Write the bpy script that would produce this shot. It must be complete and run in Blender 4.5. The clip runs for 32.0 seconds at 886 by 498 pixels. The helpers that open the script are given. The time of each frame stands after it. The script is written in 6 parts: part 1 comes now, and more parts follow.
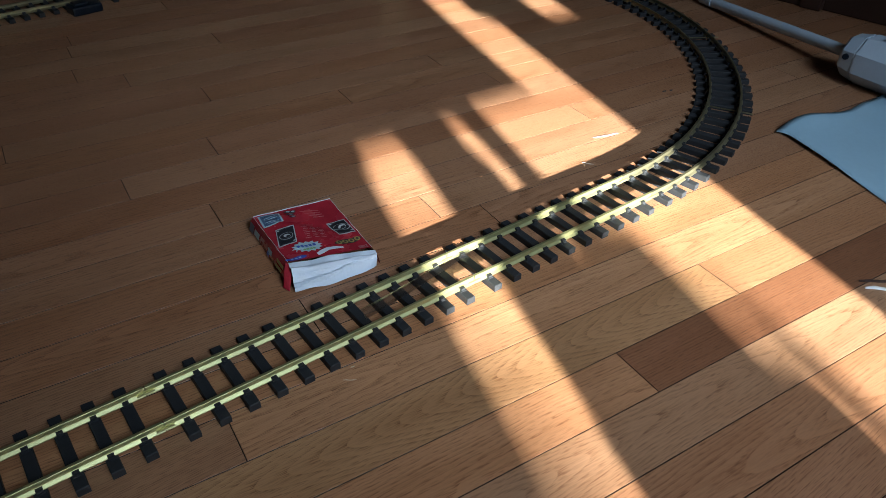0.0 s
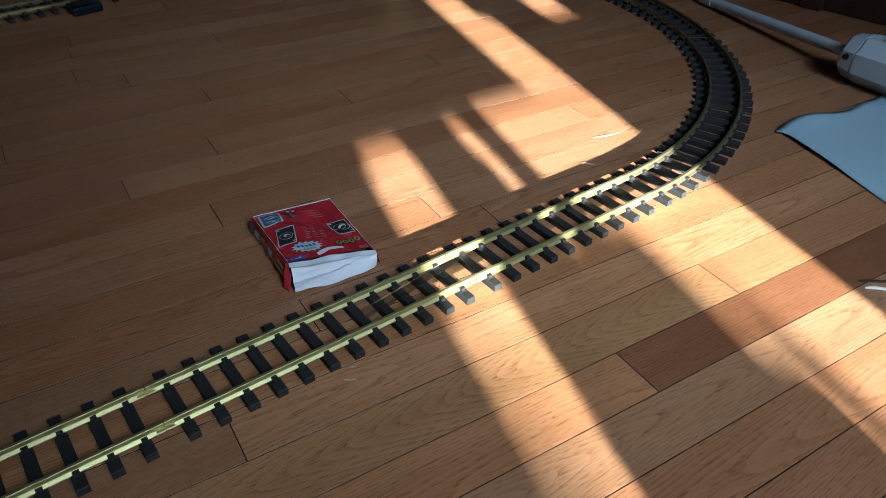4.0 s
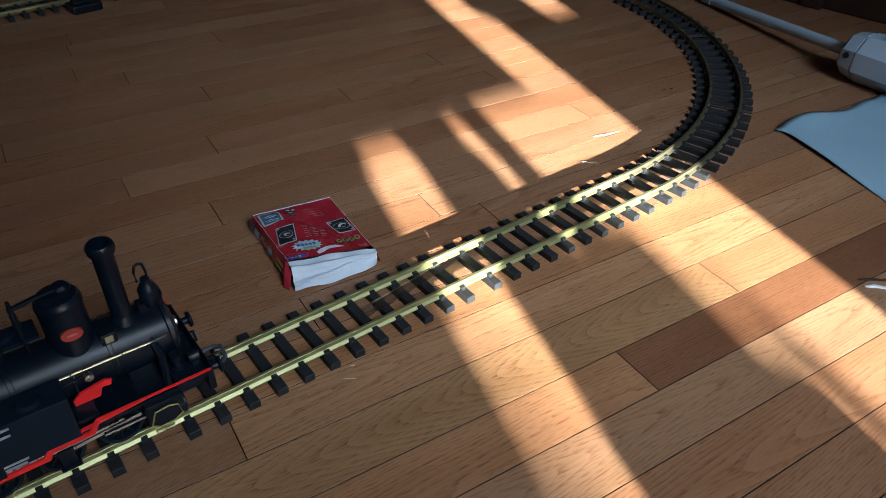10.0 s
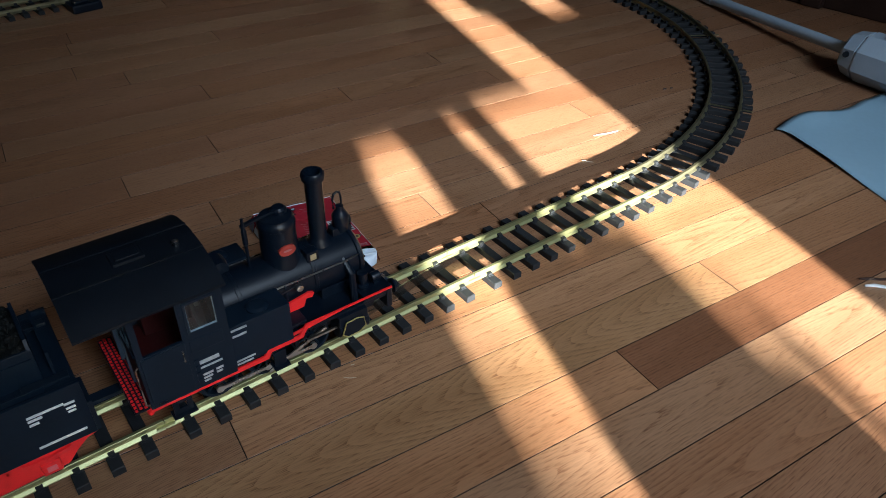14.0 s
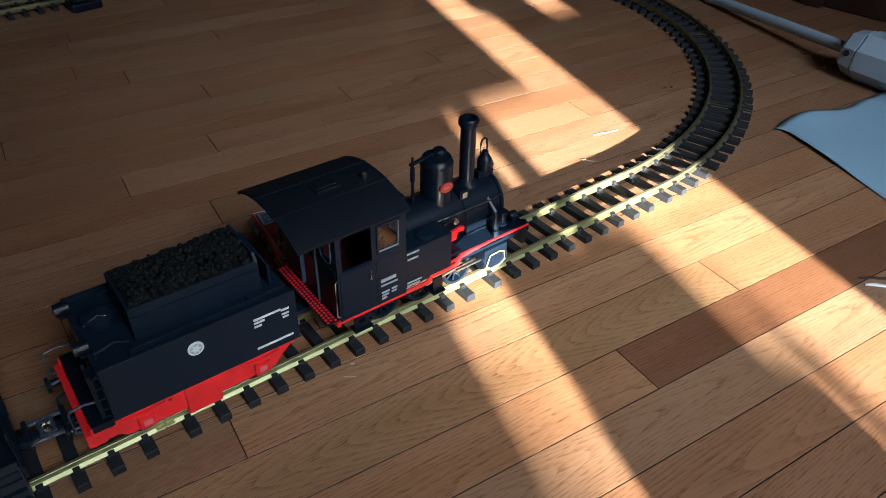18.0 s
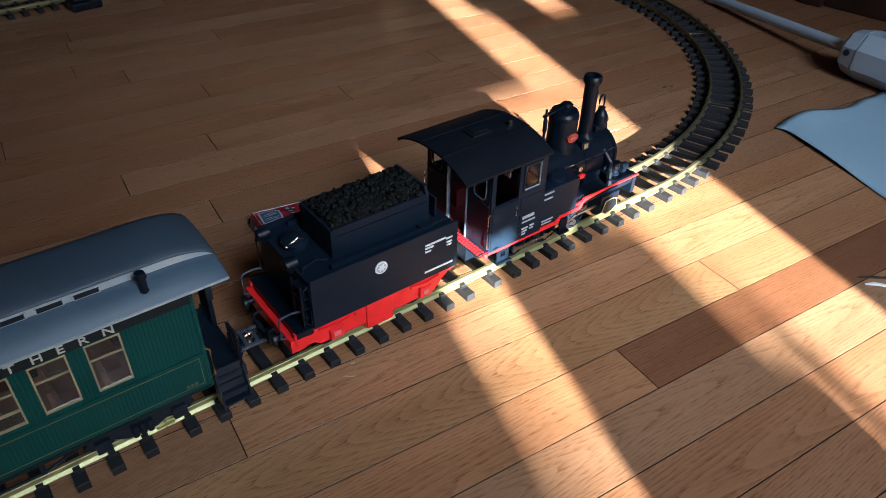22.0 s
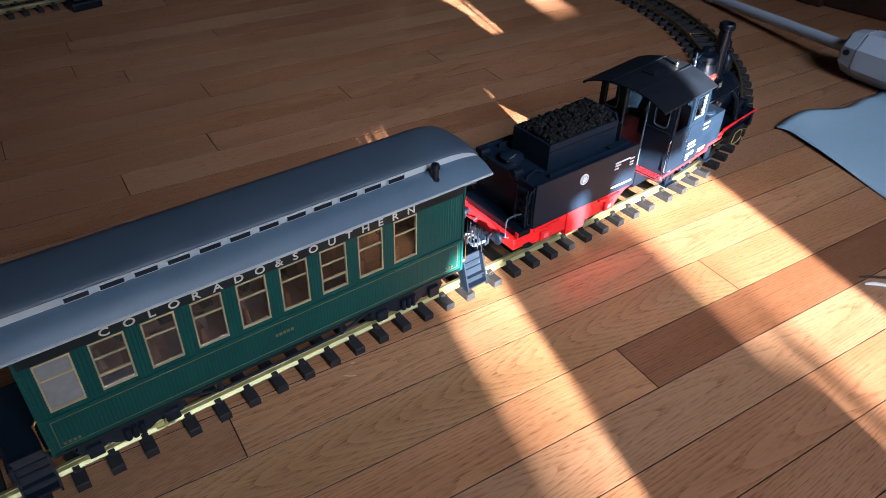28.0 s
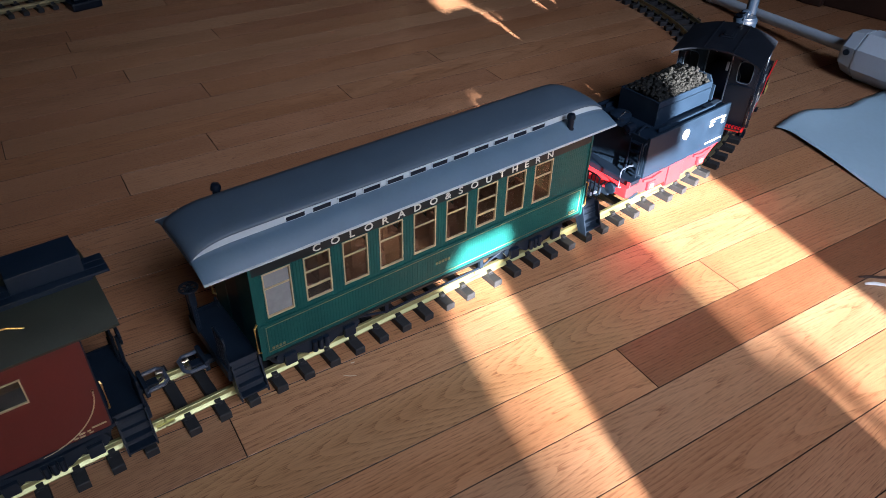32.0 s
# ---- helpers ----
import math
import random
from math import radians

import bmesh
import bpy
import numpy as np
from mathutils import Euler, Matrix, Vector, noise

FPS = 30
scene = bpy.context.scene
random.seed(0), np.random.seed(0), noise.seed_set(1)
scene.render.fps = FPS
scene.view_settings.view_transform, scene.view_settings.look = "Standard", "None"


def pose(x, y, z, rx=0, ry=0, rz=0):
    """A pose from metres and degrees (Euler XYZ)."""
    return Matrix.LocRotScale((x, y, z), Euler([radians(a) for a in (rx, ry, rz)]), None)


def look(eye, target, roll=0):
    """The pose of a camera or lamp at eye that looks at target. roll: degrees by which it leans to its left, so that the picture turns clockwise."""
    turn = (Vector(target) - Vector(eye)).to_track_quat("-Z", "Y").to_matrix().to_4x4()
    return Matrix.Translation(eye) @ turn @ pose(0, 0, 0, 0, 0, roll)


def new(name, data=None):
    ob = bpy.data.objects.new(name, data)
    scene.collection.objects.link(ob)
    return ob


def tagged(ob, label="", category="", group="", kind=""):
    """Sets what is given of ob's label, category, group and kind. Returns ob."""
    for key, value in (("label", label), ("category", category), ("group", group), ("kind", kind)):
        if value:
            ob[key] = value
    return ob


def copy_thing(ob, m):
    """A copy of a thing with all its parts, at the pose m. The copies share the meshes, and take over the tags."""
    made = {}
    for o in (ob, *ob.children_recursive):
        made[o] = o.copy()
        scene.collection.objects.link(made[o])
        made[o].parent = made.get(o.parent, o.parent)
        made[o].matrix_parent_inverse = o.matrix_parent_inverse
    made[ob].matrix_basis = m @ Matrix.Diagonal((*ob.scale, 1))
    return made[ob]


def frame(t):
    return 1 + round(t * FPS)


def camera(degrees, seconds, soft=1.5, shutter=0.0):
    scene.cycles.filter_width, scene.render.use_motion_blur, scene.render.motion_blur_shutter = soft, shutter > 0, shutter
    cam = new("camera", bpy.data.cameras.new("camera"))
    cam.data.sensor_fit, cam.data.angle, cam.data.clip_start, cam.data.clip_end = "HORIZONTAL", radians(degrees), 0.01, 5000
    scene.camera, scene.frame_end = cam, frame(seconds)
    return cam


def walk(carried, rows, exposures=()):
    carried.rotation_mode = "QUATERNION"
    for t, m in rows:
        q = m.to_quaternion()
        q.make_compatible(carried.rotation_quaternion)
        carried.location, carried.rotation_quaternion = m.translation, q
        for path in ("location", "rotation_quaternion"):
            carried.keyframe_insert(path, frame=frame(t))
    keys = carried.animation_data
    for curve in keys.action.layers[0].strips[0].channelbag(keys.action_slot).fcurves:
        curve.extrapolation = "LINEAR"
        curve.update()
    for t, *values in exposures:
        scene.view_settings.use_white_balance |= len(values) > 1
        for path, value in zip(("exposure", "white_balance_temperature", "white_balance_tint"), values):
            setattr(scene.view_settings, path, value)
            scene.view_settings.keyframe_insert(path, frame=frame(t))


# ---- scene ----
# ---- camera ----
cam = camera(62.91, 32.0, soft=0.75, shutter=0.4)
EYE = Vector((0.0400, -0.4874, 0.5126))
AIM = Matrix(((0.79829, 0.34832, -0.49133), (-0.60190, 0.49011, -0.63048), (0.02120, 0.79904, 0.60091))).to_4x4()


def sag(degrees):
    """The held camera's pose, drooped by so many degrees."""
    return Matrix.Translation(EYE) @ AIM @ pose(0, 0, 0, -degrees)


walk(cam, [(0, sag(0)), (4, sag(0.004)), (8, sag(0.08)), (12, sag(0.134)), (17, sag(0.224)),
           (21, sag(0.28)), (28, sag(0.313)), (32, sag(0.325))],
     exposures=[(0, 3.42, 6150, 12.5), (13, 3.42, 6150, 12.5), (17, 3.50, 6200, 14), (22, 3.62, 6350, 19), (25, 3.68, 6400, 23), (31, 3.77, 6450, 27), (32, 3.77, 6450, 27)])
scene.view_settings.exposure = 3.65

# ---- plan, in metres ----
RAIL_TOP = 0.0165          # over the floor
GAUGE = 0.0490             # between the rail centres
BEND_X, RADIUS = 0.7380, 0.603   # where the curve begins, and its centre line's radius
SPEED, START = 0.0426, -0.3184   # the chimney's way along the track
SUN_SLOPE, SUN_DRIFT = 0.2285, 0.275
WINDOW_Y = -1.80
ROOM = (-2.6, 2.3, WINDOW_Y, 2.3, 2.4)

# ---- light ----
elev = math.atan(SUN_SLOPE / math.hypot(1, SUN_DRIFT))
world = bpy.data.worlds.new("sky")
scene.world = world
world.use_nodes = True
wn = world.node_tree.nodes
sky = wn.new("ShaderNodeTexSky")
sky.sky_type, sky.sun_disc, sky.sun_elevation = "NISHITA", False, elev
sky.sun_rotation = math.atan2(-SUN_DRIFT, -1)
wn["Background"].inputs["Strength"].default_value = 0.1
world.node_tree.links.new(sky.outputs[0], wn["Background"].inputs["Color"])

sun_data = bpy.data.lights.new("sun", "SUN")
sun_data.energy, sun_data.angle, sun_data.color = 6.2, radians(0.6), (0.99, 1.0, 0.88)
sun = new("sun", sun_data)
sun.matrix_basis = look((0, 0, 3), Vector((0, 0, 3)) + Vector((SUN_DRIFT, 1, -SUN_SLOPE)))


def area_lamp(name, at, towards, wide, high, watts, color):
    data = bpy.data.lights.new(name, "AREA")
    data.shape, data.size, data.size_y, data.energy, data.color = "RECTANGLE", wide, high, watts, color
    data.spread = radians(48)
    ob = new(name, data)
    ob.matrix_basis = look(at, towards)
    return ob


# added lamp for daylight from the south; narrow spread dims the floor's sides
area_lamp("south_daylight", (0.45, -1.77, 1.50), (0.70, 0.00, 0.0), 1.1, 0.9, 0.51, (0.71, 0.87, 1.0))

# ---- materials ----


def mat(name, color, rough=0.5, metal=0.0, vary=0.12, scale=60.0, bump=0.05, coat=0.0, spec=0.5):
    """A surface with variation at two scales, fine relief and uneven gloss."""
    m = bpy.data.materials.new(name)
    m.use_nodes = True
    n, l = m.node_tree.nodes, m.node_tree.links
    b = n["Principled BSDF"]
    b.inputs["Metallic"].default_value = metal
    b.inputs["Coat Weight"].default_value = coat
    b.inputs["Coat Roughness"].default_value = 0.15
    b.inputs["Specular IOR Level"].default_value = spec
    tc = n.new("ShaderNodeTexCoord")
    big, fine = n.new("ShaderNodeTexNoise"), n.new("ShaderNodeTexNoise")
    big.inputs["Scale"].default_value, fine.inputs["Scale"].default_value = scale, scale * 14
    big.inputs["Detail"].default_value, fine.inputs["Detail"].default_value = 4, 3
    l.new(tc.outputs["Object"], big.inputs["Vector"])
    l.new(tc.outputs["Object"], fine.inputs["Vector"])
    mix = n.new("ShaderNodeMix")
    mix.inputs["Factor"].default_value = 0.35
    l.new(big.outputs["Fac"], mix.inputs["A"])
    l.new(fine.outputs["Fac"], mix.inputs["B"])
    ramp = n.new("ShaderNodeValToRGB")
    lo, hi = [max(0, c * (1 - vary)) for c in color], [min(1, c * (1 + vary)) for c in color]
    ramp.color_ramp.elements[0].position, ramp.color_ramp.elements[1].position = 0.3, 0.7
    ramp.color_ramp.elements[0].color, ramp.color_ramp.elements[1].color = (*lo, 1), (*hi, 1)
    l.new(mix.outputs["Result"], ramp.inputs["Fac"])
    l.new(ramp.outputs["Color"], b.inputs["Base Color"])
    rr = n.new("ShaderNodeMapRange")
    rr.inputs["To Min"].default_value, rr.inputs["To Max"].default_value = max(0.02, rough - 0.08), min(1, rough + 0.08)
    l.new(big.outputs["Fac"], rr.inputs["Value"])
    l.new(rr.outputs["Result"], b.inputs["Roughness"])
    if bump:
        bp = n.new("ShaderNodeBump")
        bp.inputs["Strength"].default_value, bp.inputs["Distance"].default_value = bump, 0.0006
        l.new(fine.outputs["Fac"], bp.inputs["Height"])
        l.new(bp.outputs["Normal"], b.inputs["Normal"])
    return m


def oak(name="oak_strip", stain=(1, 1, 1), heart=None):
    """Varnished red-oak strips, each sawn from its own place in the log: growth rings run through the strip as straight
    grain or as arches, with dark pores in the early wood. heart: offset, depth, taper and ring width of one given log."""
    m = bpy.data.materials.new(name)
    m.use_nodes = True
    n, l = m.node_tree.nodes, m.node_tree.links
    b = n["Principled BSDF"]

    def calc(op, a, c=None, clamp=False):
        x = n.new("ShaderNodeMath")
        x.operation, x.use_clamp = op, clamp
        for k, v in enumerate((a, c)):
            if v is None:
                continue
            if isinstance(v, (int, float)):
                x.inputs[k].default_value = v
            else:
                l.new(v, x.inputs[k])
        return x.outputs[0]

    def spread(v, lo, hi):
        return calc("ADD", calc("MULTIPLY", v, hi - lo), lo)

    tc, info, geo = n.new("ShaderNodeTexCoord"), n.new("ShaderNodeObjectInfo"), n.new("ShaderNodeNewGeometry")
    seed = calc("ADD", info.outputs["Random"], geo.outputs["Random Per Island"])

    def chance(k):
        w = n.new("ShaderNodeTexWhiteNoise")
        w.noise_dimensions = "1D"
        l.new(calc("ADD", calc("MULTIPLY", seed, 91.7), k), w.inputs["W"])
        sep = n.new("ShaderNodeSeparateColor")
        l.new(w.outputs["Color"], sep.inputs["Color"])
        return sep.outputs[0], sep.outputs[1], sep.outputs[2]

    r1, r2, r3 = chance(1.3)
    r4, r5, r6 = chance(5.9)
    place = n.new("ShaderNodeSeparateXYZ")
    l.new(tc.outputs["Object"], place.inputs[0])
    px, py = place.outputs[0], place.outputs[1]
    shift = n.new("ShaderNodeVectorMath")
    shift.operation = "SCALE"
    shift.inputs[0].default_value = (37.0, 11.0, 23.0)
    l.new(seed, shift.inputs["Scale"])
    add = n.new("ShaderNodeVectorMath")
    l.new(tc.outputs["Object"], add.inputs[0])
    l.new(shift.outputs["Vector"], add.inputs[1])

    def grain(sx, sy, detail):
        mp, tex = n.new("ShaderNodeMapping"), n.new("ShaderNodeTexNoise")
        mp.inputs["Scale"].default_value = (sx, sy, sy)
        tex.inputs["Scale"].default_value, tex.inputs["Detail"].default_value = 1.0, detail
        l.new(add.outputs["Vector"], mp.inputs["Vector"])
        l.new(mp.outputs["Vector"], tex.inputs["Vector"])
        return tex.outputs["Fac"]

    sway, wobble = grain(3.2, 5.0, 2), grain(9.0, 60.0, 2)
    if heart:
        off, deep, taper, wide = heart
    else:
        off = spread(r1, -0.050, 0.050)
        deep = spread(calc("POWER", r2, 0.8), 0.004, 0.050)
        taper = spread(r3, -0.055, 0.055)
        wide = spread(r4, 0.0019, 0.0034)
    dy = calc("SUBTRACT", py, off)
    log = calc("SQRT", calc("ADD", calc("MULTIPLY", dy, dy), calc("MULTIPLY", deep, deep)))
    log = calc("ADD", log, calc("MULTIPLY", px, taper))
    log = calc("ADD", log, calc("ADD", calc("MULTIPLY", sway, 0.018), calc("MULTIPLY", wobble, 0.0024)))
    ring = calc("FRACT", calc("DIVIDE", calc("ADD", log, 1.0), wide))
    early = calc("POWER", calc("SUBTRACT", 1.0, ring), 1.6)              # dark where each year begins, fading out
    pores, fleck, cloud, veil = grain(95.0, 1400.0, 2), grain(9.0, 620.0, 2), grain(5.0, 30.0, 3), grain(2.6, 8.0, 2)

    def step(v, lo, hi):
        r = n.new("ShaderNodeMapRange")
        r.interpolation_type = "SMOOTHSTEP"
        r.inputs["From Min"].default_value, r.inputs["From Max"].default_value = lo, hi
        l.new(v, r.inputs["Value"])
        return r.outputs["Result"]

    pore = calc("MULTIPLY", step(pores, 0.53, 0.40), calc("ADD", calc("MULTIPLY", early, 0.85), 0.15))
    streak = calc("MULTIPLY", step(fleck, 0.50, 0.34), calc("ADD", calc("MULTIPLY", early, 0.6), 0.25))
    tone = n.new("ShaderNodeValToRGB")
    e = tone.color_ramp.elements
    e[0].position, e[0].color = 0.0, (0.284, 0.134, 0.069, 1)
    e[1].position, e[1].color = 1.0, (0.338, 0.186, 0.103, 1)
    for at, c in ((0.20, (0.304, 0.147, 0.075, 1)), (0.45, (0.310, 0.160, 0.085, 1)), (0.62, (0.298, 0.145, 0.079, 1)), (0.80, (0.322, 0.172, 0.094, 1))):
        e.new(at).color = c
    l.new(r5, tone.inputs["Fac"])

    def times(color, fac, amount, tint):
        """Multiplies towards a tint by fac times amount."""
        x = n.new("ShaderNodeMix")
        x.data_type, x.blend_type = "RGBA", "MULTIPLY"
        l.new(calc("MULTIPLY", fac, amount, True), x.inputs["Factor"])
        l.new(color, x.inputs[6])
        x.inputs[7].default_value = (*tint, 1)
        return x.outputs[2]

    bold = spread(r6, 0.45, 1.0)
    c = times(tone.outputs["Color"], calc("MULTIPLY", early, bold), 0.40, (0.70, 0.60, 0.52))
    c = times(c, pore, 0.85, (0.38, 0.29, 0.22))
    c = times(c, calc("MULTIPLY", streak, bold), 0.80, (0.58, 0.46, 0.37))
    c = times(c, step(cloud, 0.62, 0.36), 0.5, (0.80, 0.74, 0.68))
    c = times(c, step(veil, 0.60, 0.40), 0.6, (0.84, 0.80, 0.78))
    c = times(c, calc("ADD", 1.0, 0.0), 1.0, (stain[0] * 1.14, stain[1] * 1.165, stain[2] * 1.19))
    l.new(c, b.inputs["Base Color"])
    rr = n.new("ShaderNodeMapRange")
    rr.inputs["To Min"].default_value, rr.inputs["To Max"].default_value = 0.24, 0.40
    l.new(cloud, rr.inputs["Value"])
    l.new(rr.outputs["Result"], b.inputs["Roughness"])
    b.inputs["Specular IOR Level"].default_value = 0.42
    bp = n.new("ShaderNodeBump")
    bp.inputs["Strength"].default_value, bp.inputs["Distance"].default_value = 0.25, 0.0006
    l.new(calc("SUBTRACT", 1.0, pore), bp.inputs["Height"])
    l.new(bp.outputs["Normal"], b.inputs["Normal"])
    return m


def clear(name, color=(1, 1, 1), rough=0.08, ior=1.45):
    m = bpy.data.materials.new(name)
    m.use_nodes = True
    b = m.node_tree.nodes["Principled BSDF"]
    b.inputs["Base Color"].default_value, b.inputs["Roughness"].default_value = (*color, 1), rough
    b.inputs["Transmission Weight"].default_value, b.inputs["IOR"].default_value = 1.0, ior
    return m


def film(name, gloss, rough):
    """Clear film: mostly see-through, with a weak sheen."""
    m = bpy.data.materials.new(name)
    m.use_nodes = True
    n, l = m.node_tree.nodes, m.node_tree.links
    n.remove(n["Principled BSDF"])
    a, b, x = n.new("ShaderNodeBsdfTransparent"), n.new("ShaderNodeBsdfGlossy"), n.new("ShaderNodeMixShader")
    b.inputs["Roughness"].default_value = rough
    x.inputs[0].default_value = gloss
    l.new(a.outputs[0], x.inputs[1])
    l.new(b.outputs[0], x.inputs[2])
    l.new(x.outputs[0], n["Material Output"].inputs["Surface"])
    return m


def grooved(name, color, pitch):
    """Painted boards with fine upright grooves."""
    m = mat(name, color, 0.44, vary=0.10, scale=40, spec=0.18)
    n, l = m.node_tree.nodes, m.node_tree.links
    tc = n.new("ShaderNodeTexCoord")
    wave = n.new("ShaderNodeTexWave")
    wave.bands_direction, wave.wave_profile = "X", "SAW"
    wave.inputs["Scale"].default_value = 0.314 / pitch
    l.new(tc.outputs["Object"], wave.inputs["Vector"])
    lim = n.new("ShaderNodeMapRange")
    lim.inputs["From Max"].default_value = 0.22
    l.new(wave.outputs["Fac"], lim.inputs["Value"])
    bp = n.new("ShaderNodeBump")
    bp.inputs["Strength"].default_value, bp.inputs["Distance"].default_value = 0.5, 0.0010
    l.new(lim.outputs["Result"], bp.inputs["Height"])
    l.new(bp.outputs["Normal"], n["Principled BSDF"].inputs["Normal"])
    return m


OAK = oak()
OAK_DARK = oak("oak_heartwood", (0.70, 0.61, 0.59))
# lighter, slightly warmer stain for the near rows
OAK_LIGHT = oak("oak_near_rows", (1.20, 1.17, 1.09))
OAK_PALE = oak("oak_pale_sapwood", (1.14, 1.22, 1.12), (0.002, 0.014, -0.20, 0.0046))
GAP = mat("joint_dirt", (0.018, 0.010, 0.006), 0.9)
PLASTER = mat("wall_paint", (0.22, 0.20, 0.18), 0.8, scale=4, bump=0.15)
DIM = mat("dark_wall", (0.085, 0.070, 0.060), 0.7, scale=4, bump=0.15)
CEIL = mat("ceiling_paint", (0.55, 0.54, 0.52), 0.9, scale=4)
BRASS = mat("brass_rail", (0.41, 0.40, 0.195), 0.42, metal=0.82, vary=0.10, scale=45, bump=0.03)
# darker copy of the rail brass: shade put into its colour
BRASS_SHADED = mat("brass_shaded", (0.34, 0.31, 0.19), 0.38, metal=0.9, vary=0.2, scale=45, bump=0.05)
BRASS2 = mat("brass_fitting", (0.60, 0.42, 0.16), 0.3, metal=1.0, vary=0.1)
GRASS = mat("yard_ground", (0.05, 0.06, 0.035), 0.9, vary=0.3, scale=3)
TIE = mat("sleeper_plastic", (0.0180, 0.0195, 0.0220), 0.62, vary=0.25, scale=120, bump=0.3, spec=0.22)
BLACK = mat("black_plastic", (0.0026, 0.0062, 0.0125), 0.36, vary=0.2, scale=70, bump=0.04, spec=0.24)
SATIN = mat("satin_black", (0.0042, 0.0110, 0.0215), 0.46, vary=0.2, scale=50, bump=0.06, spec=0.20)
ROOFB = mat("roof_black", (0.0028, 0.0052, 0.0095), 0.6, vary=0.25, scale=50, bump=0.1, spec=0.2)
# pale rose: glare on the axle boxes, put into a colour
ROSE = mat("rose_glare", (0.72, 0.15, 0.17), 0.4, vary=0.15, scale=90)
RED = mat("red_frame", (0.82, 0.020, 0.022), 0.34, vary=0.12, scale=70)
CABRED = mat("cab_red", (0.05, 0.004, 0.004), 0.5, vary=0.15, scale=60)
PLATER = mat("enamel_red", (0.34, 0.035, 0.025), 0.4, vary=0.15, scale=120)
STEEL = mat("bright_steel", (0.55, 0.55, 0.54), 0.28, metal=1.0, vary=0.1)
COALM = mat("coal", (0.0042, 0.0050, 0.0050), 0.68, vary=0.35, scale=90, bump=0.5, spec=0.16)
WHITE = mat("white_print", (0.72, 0.73, 0.72), 0.5, vary=0.04)
# white print greyed in its colour to stand for shade
PRINT_SHADED = mat("print_shaded", (0.36, 0.38, 0.40), 0.55, vary=0.25, scale=300)
GREENB = grooved("green_boards", (0.0008, 0.050, 0.046), 0.0030)
GREEN = mat("green_paint", (0.0008, 0.050, 0.046), 0.42, vary=0.10, scale=40, spec=0.18)
DKGREEN = mat("letterboard", (0.004, 0.009, 0.011), 0.42, vary=0.15, spec=0.28)
STRIPE = mat("faded_stripe", (0.11, 0.10, 0.045), 0.5, vary=0.15)
GOLD = mat("tan_frame", (0.34, 0.26, 0.145), 0.5, vary=0.12)
CREAM = mat("cream_letters", (0.46, 0.46, 0.41), 0.5, vary=0.05)
ROOFG = mat("grey_roof", (0.056, 0.100, 0.142), 0.40, vary=0.08, scale=30, bump=0.05, spec=0.6)
ROOFU = mat("grey_upper_roof", (0.038, 0.062, 0.088), 0.56, vary=0.10, scale=30, bump=0.06, spec=0.4)
ROOFL = mat("pale_clerestory", (0.30, 0.36, 0.40), 0.46, vary=0.06, scale=40)
INNER = mat("coach_inside", (0.30, 0.14, 0.09), 0.6, vary=0.3, scale=30)
FROST = mat("frosted_pane", (0.15, 0.165, 0.17), 0.16, vary=0.2, scale=16, bump=0.0, coat=0.5)
PANE = clear("pane", (0.75, 0.70, 0.66), 0.06)
UNDER = mat("underframe_black", (0.0050, 0.011, 0.020), 0.45, vary=0.2, spec=0.25)
CABOOSE = mat("caboose_red", (0.080, 0.007, 0.004), 0.45, vary=0.12, scale=35)
CABROOF = mat("caboose_roof", (0.015, 0.019, 0.013), 0.6, vary=0.2, scale=40, bump=0.15)
COUPLE = mat("coupler_grey", (0.045, 0.060, 0.085), 0.3, vary=0.2, scale=80)
PVC = mat("white_plastic", (0.37, 0.46, 0.55), 0.38, vary=0.06, scale=25)
SHEET = mat("pale_blue_sheet", (0.27, 0.42, 0.52), 0.5, vary=0.06, scale=9, bump=0.05)
DARKW = mat("dark_wood", (0.035, 0.018, 0.014), 0.4, vary=0.3, scale=12)
CARDR = mat("red_card", (0.31, 0.018, 0.030), 0.26, vary=0.22, scale=40, bump=0.12, coat=0.4)
CARDW = mat("white_card", (0.52, 0.58, 0.66), 0.6, vary=0.08, scale=30, bump=0.1)
INKB = mat("blue_ink", (0.03, 0.07, 0.32), 0.4, vary=0.3, scale=80)
INKK = mat("black_ink", (0.012, 0.012, 0.016), 0.4, vary=0.2)
INKP = mat("pale_ink", (0.34, 0.46, 0.50), 0.4, vary=0.15, scale=90)
INKY = mat("yellow_ink", (0.32, 0.25, 0.08), 0.4, vary=0.25, scale=90)
CARDG = mat("grey_print", (0.40, 0.43, 0.45), 0.35, vary=0.15, scale=90)
INKS = mat("slate_ink", (0.05, 0.09, 0.16), 0.4, vary=0.35, scale=120)
INKF = mat("faint_ink", (0.40, 0.16, 0.17), 0.4, vary=0.2, scale=120)
INKG = mat("green_ink", (0.16, 0.33, 0.10), 0.4, vary=0.2)
TAPE = film("clear_tape", 0.55, 0.22)
CHIP = mat("pale_splinter", (0.55, 0.44, 0.32), 0.6)

# ---- building tools ----
OFF = Vector((0, 0, 0))


def part(name, bm, material, parent, label=""):
    """Links bm as one mesh object under a thing or a part; its places are taken from OFF."""
    me = bpy.data.meshes.new(name)
    bmesh.ops.recalc_face_normals(bm, faces=bm.faces)
    bm.to_mesh(me)
    bm.free()
    me.materials.append(material)
    ob = new(name, me)
    if parent is not None:
        ob.parent = parent
    back = ob.parent and OFF or Vector((0, 0, 0))
    me.transform(Matrix.Translation(-back))
    if label:
        ob["label"] = label
    return ob


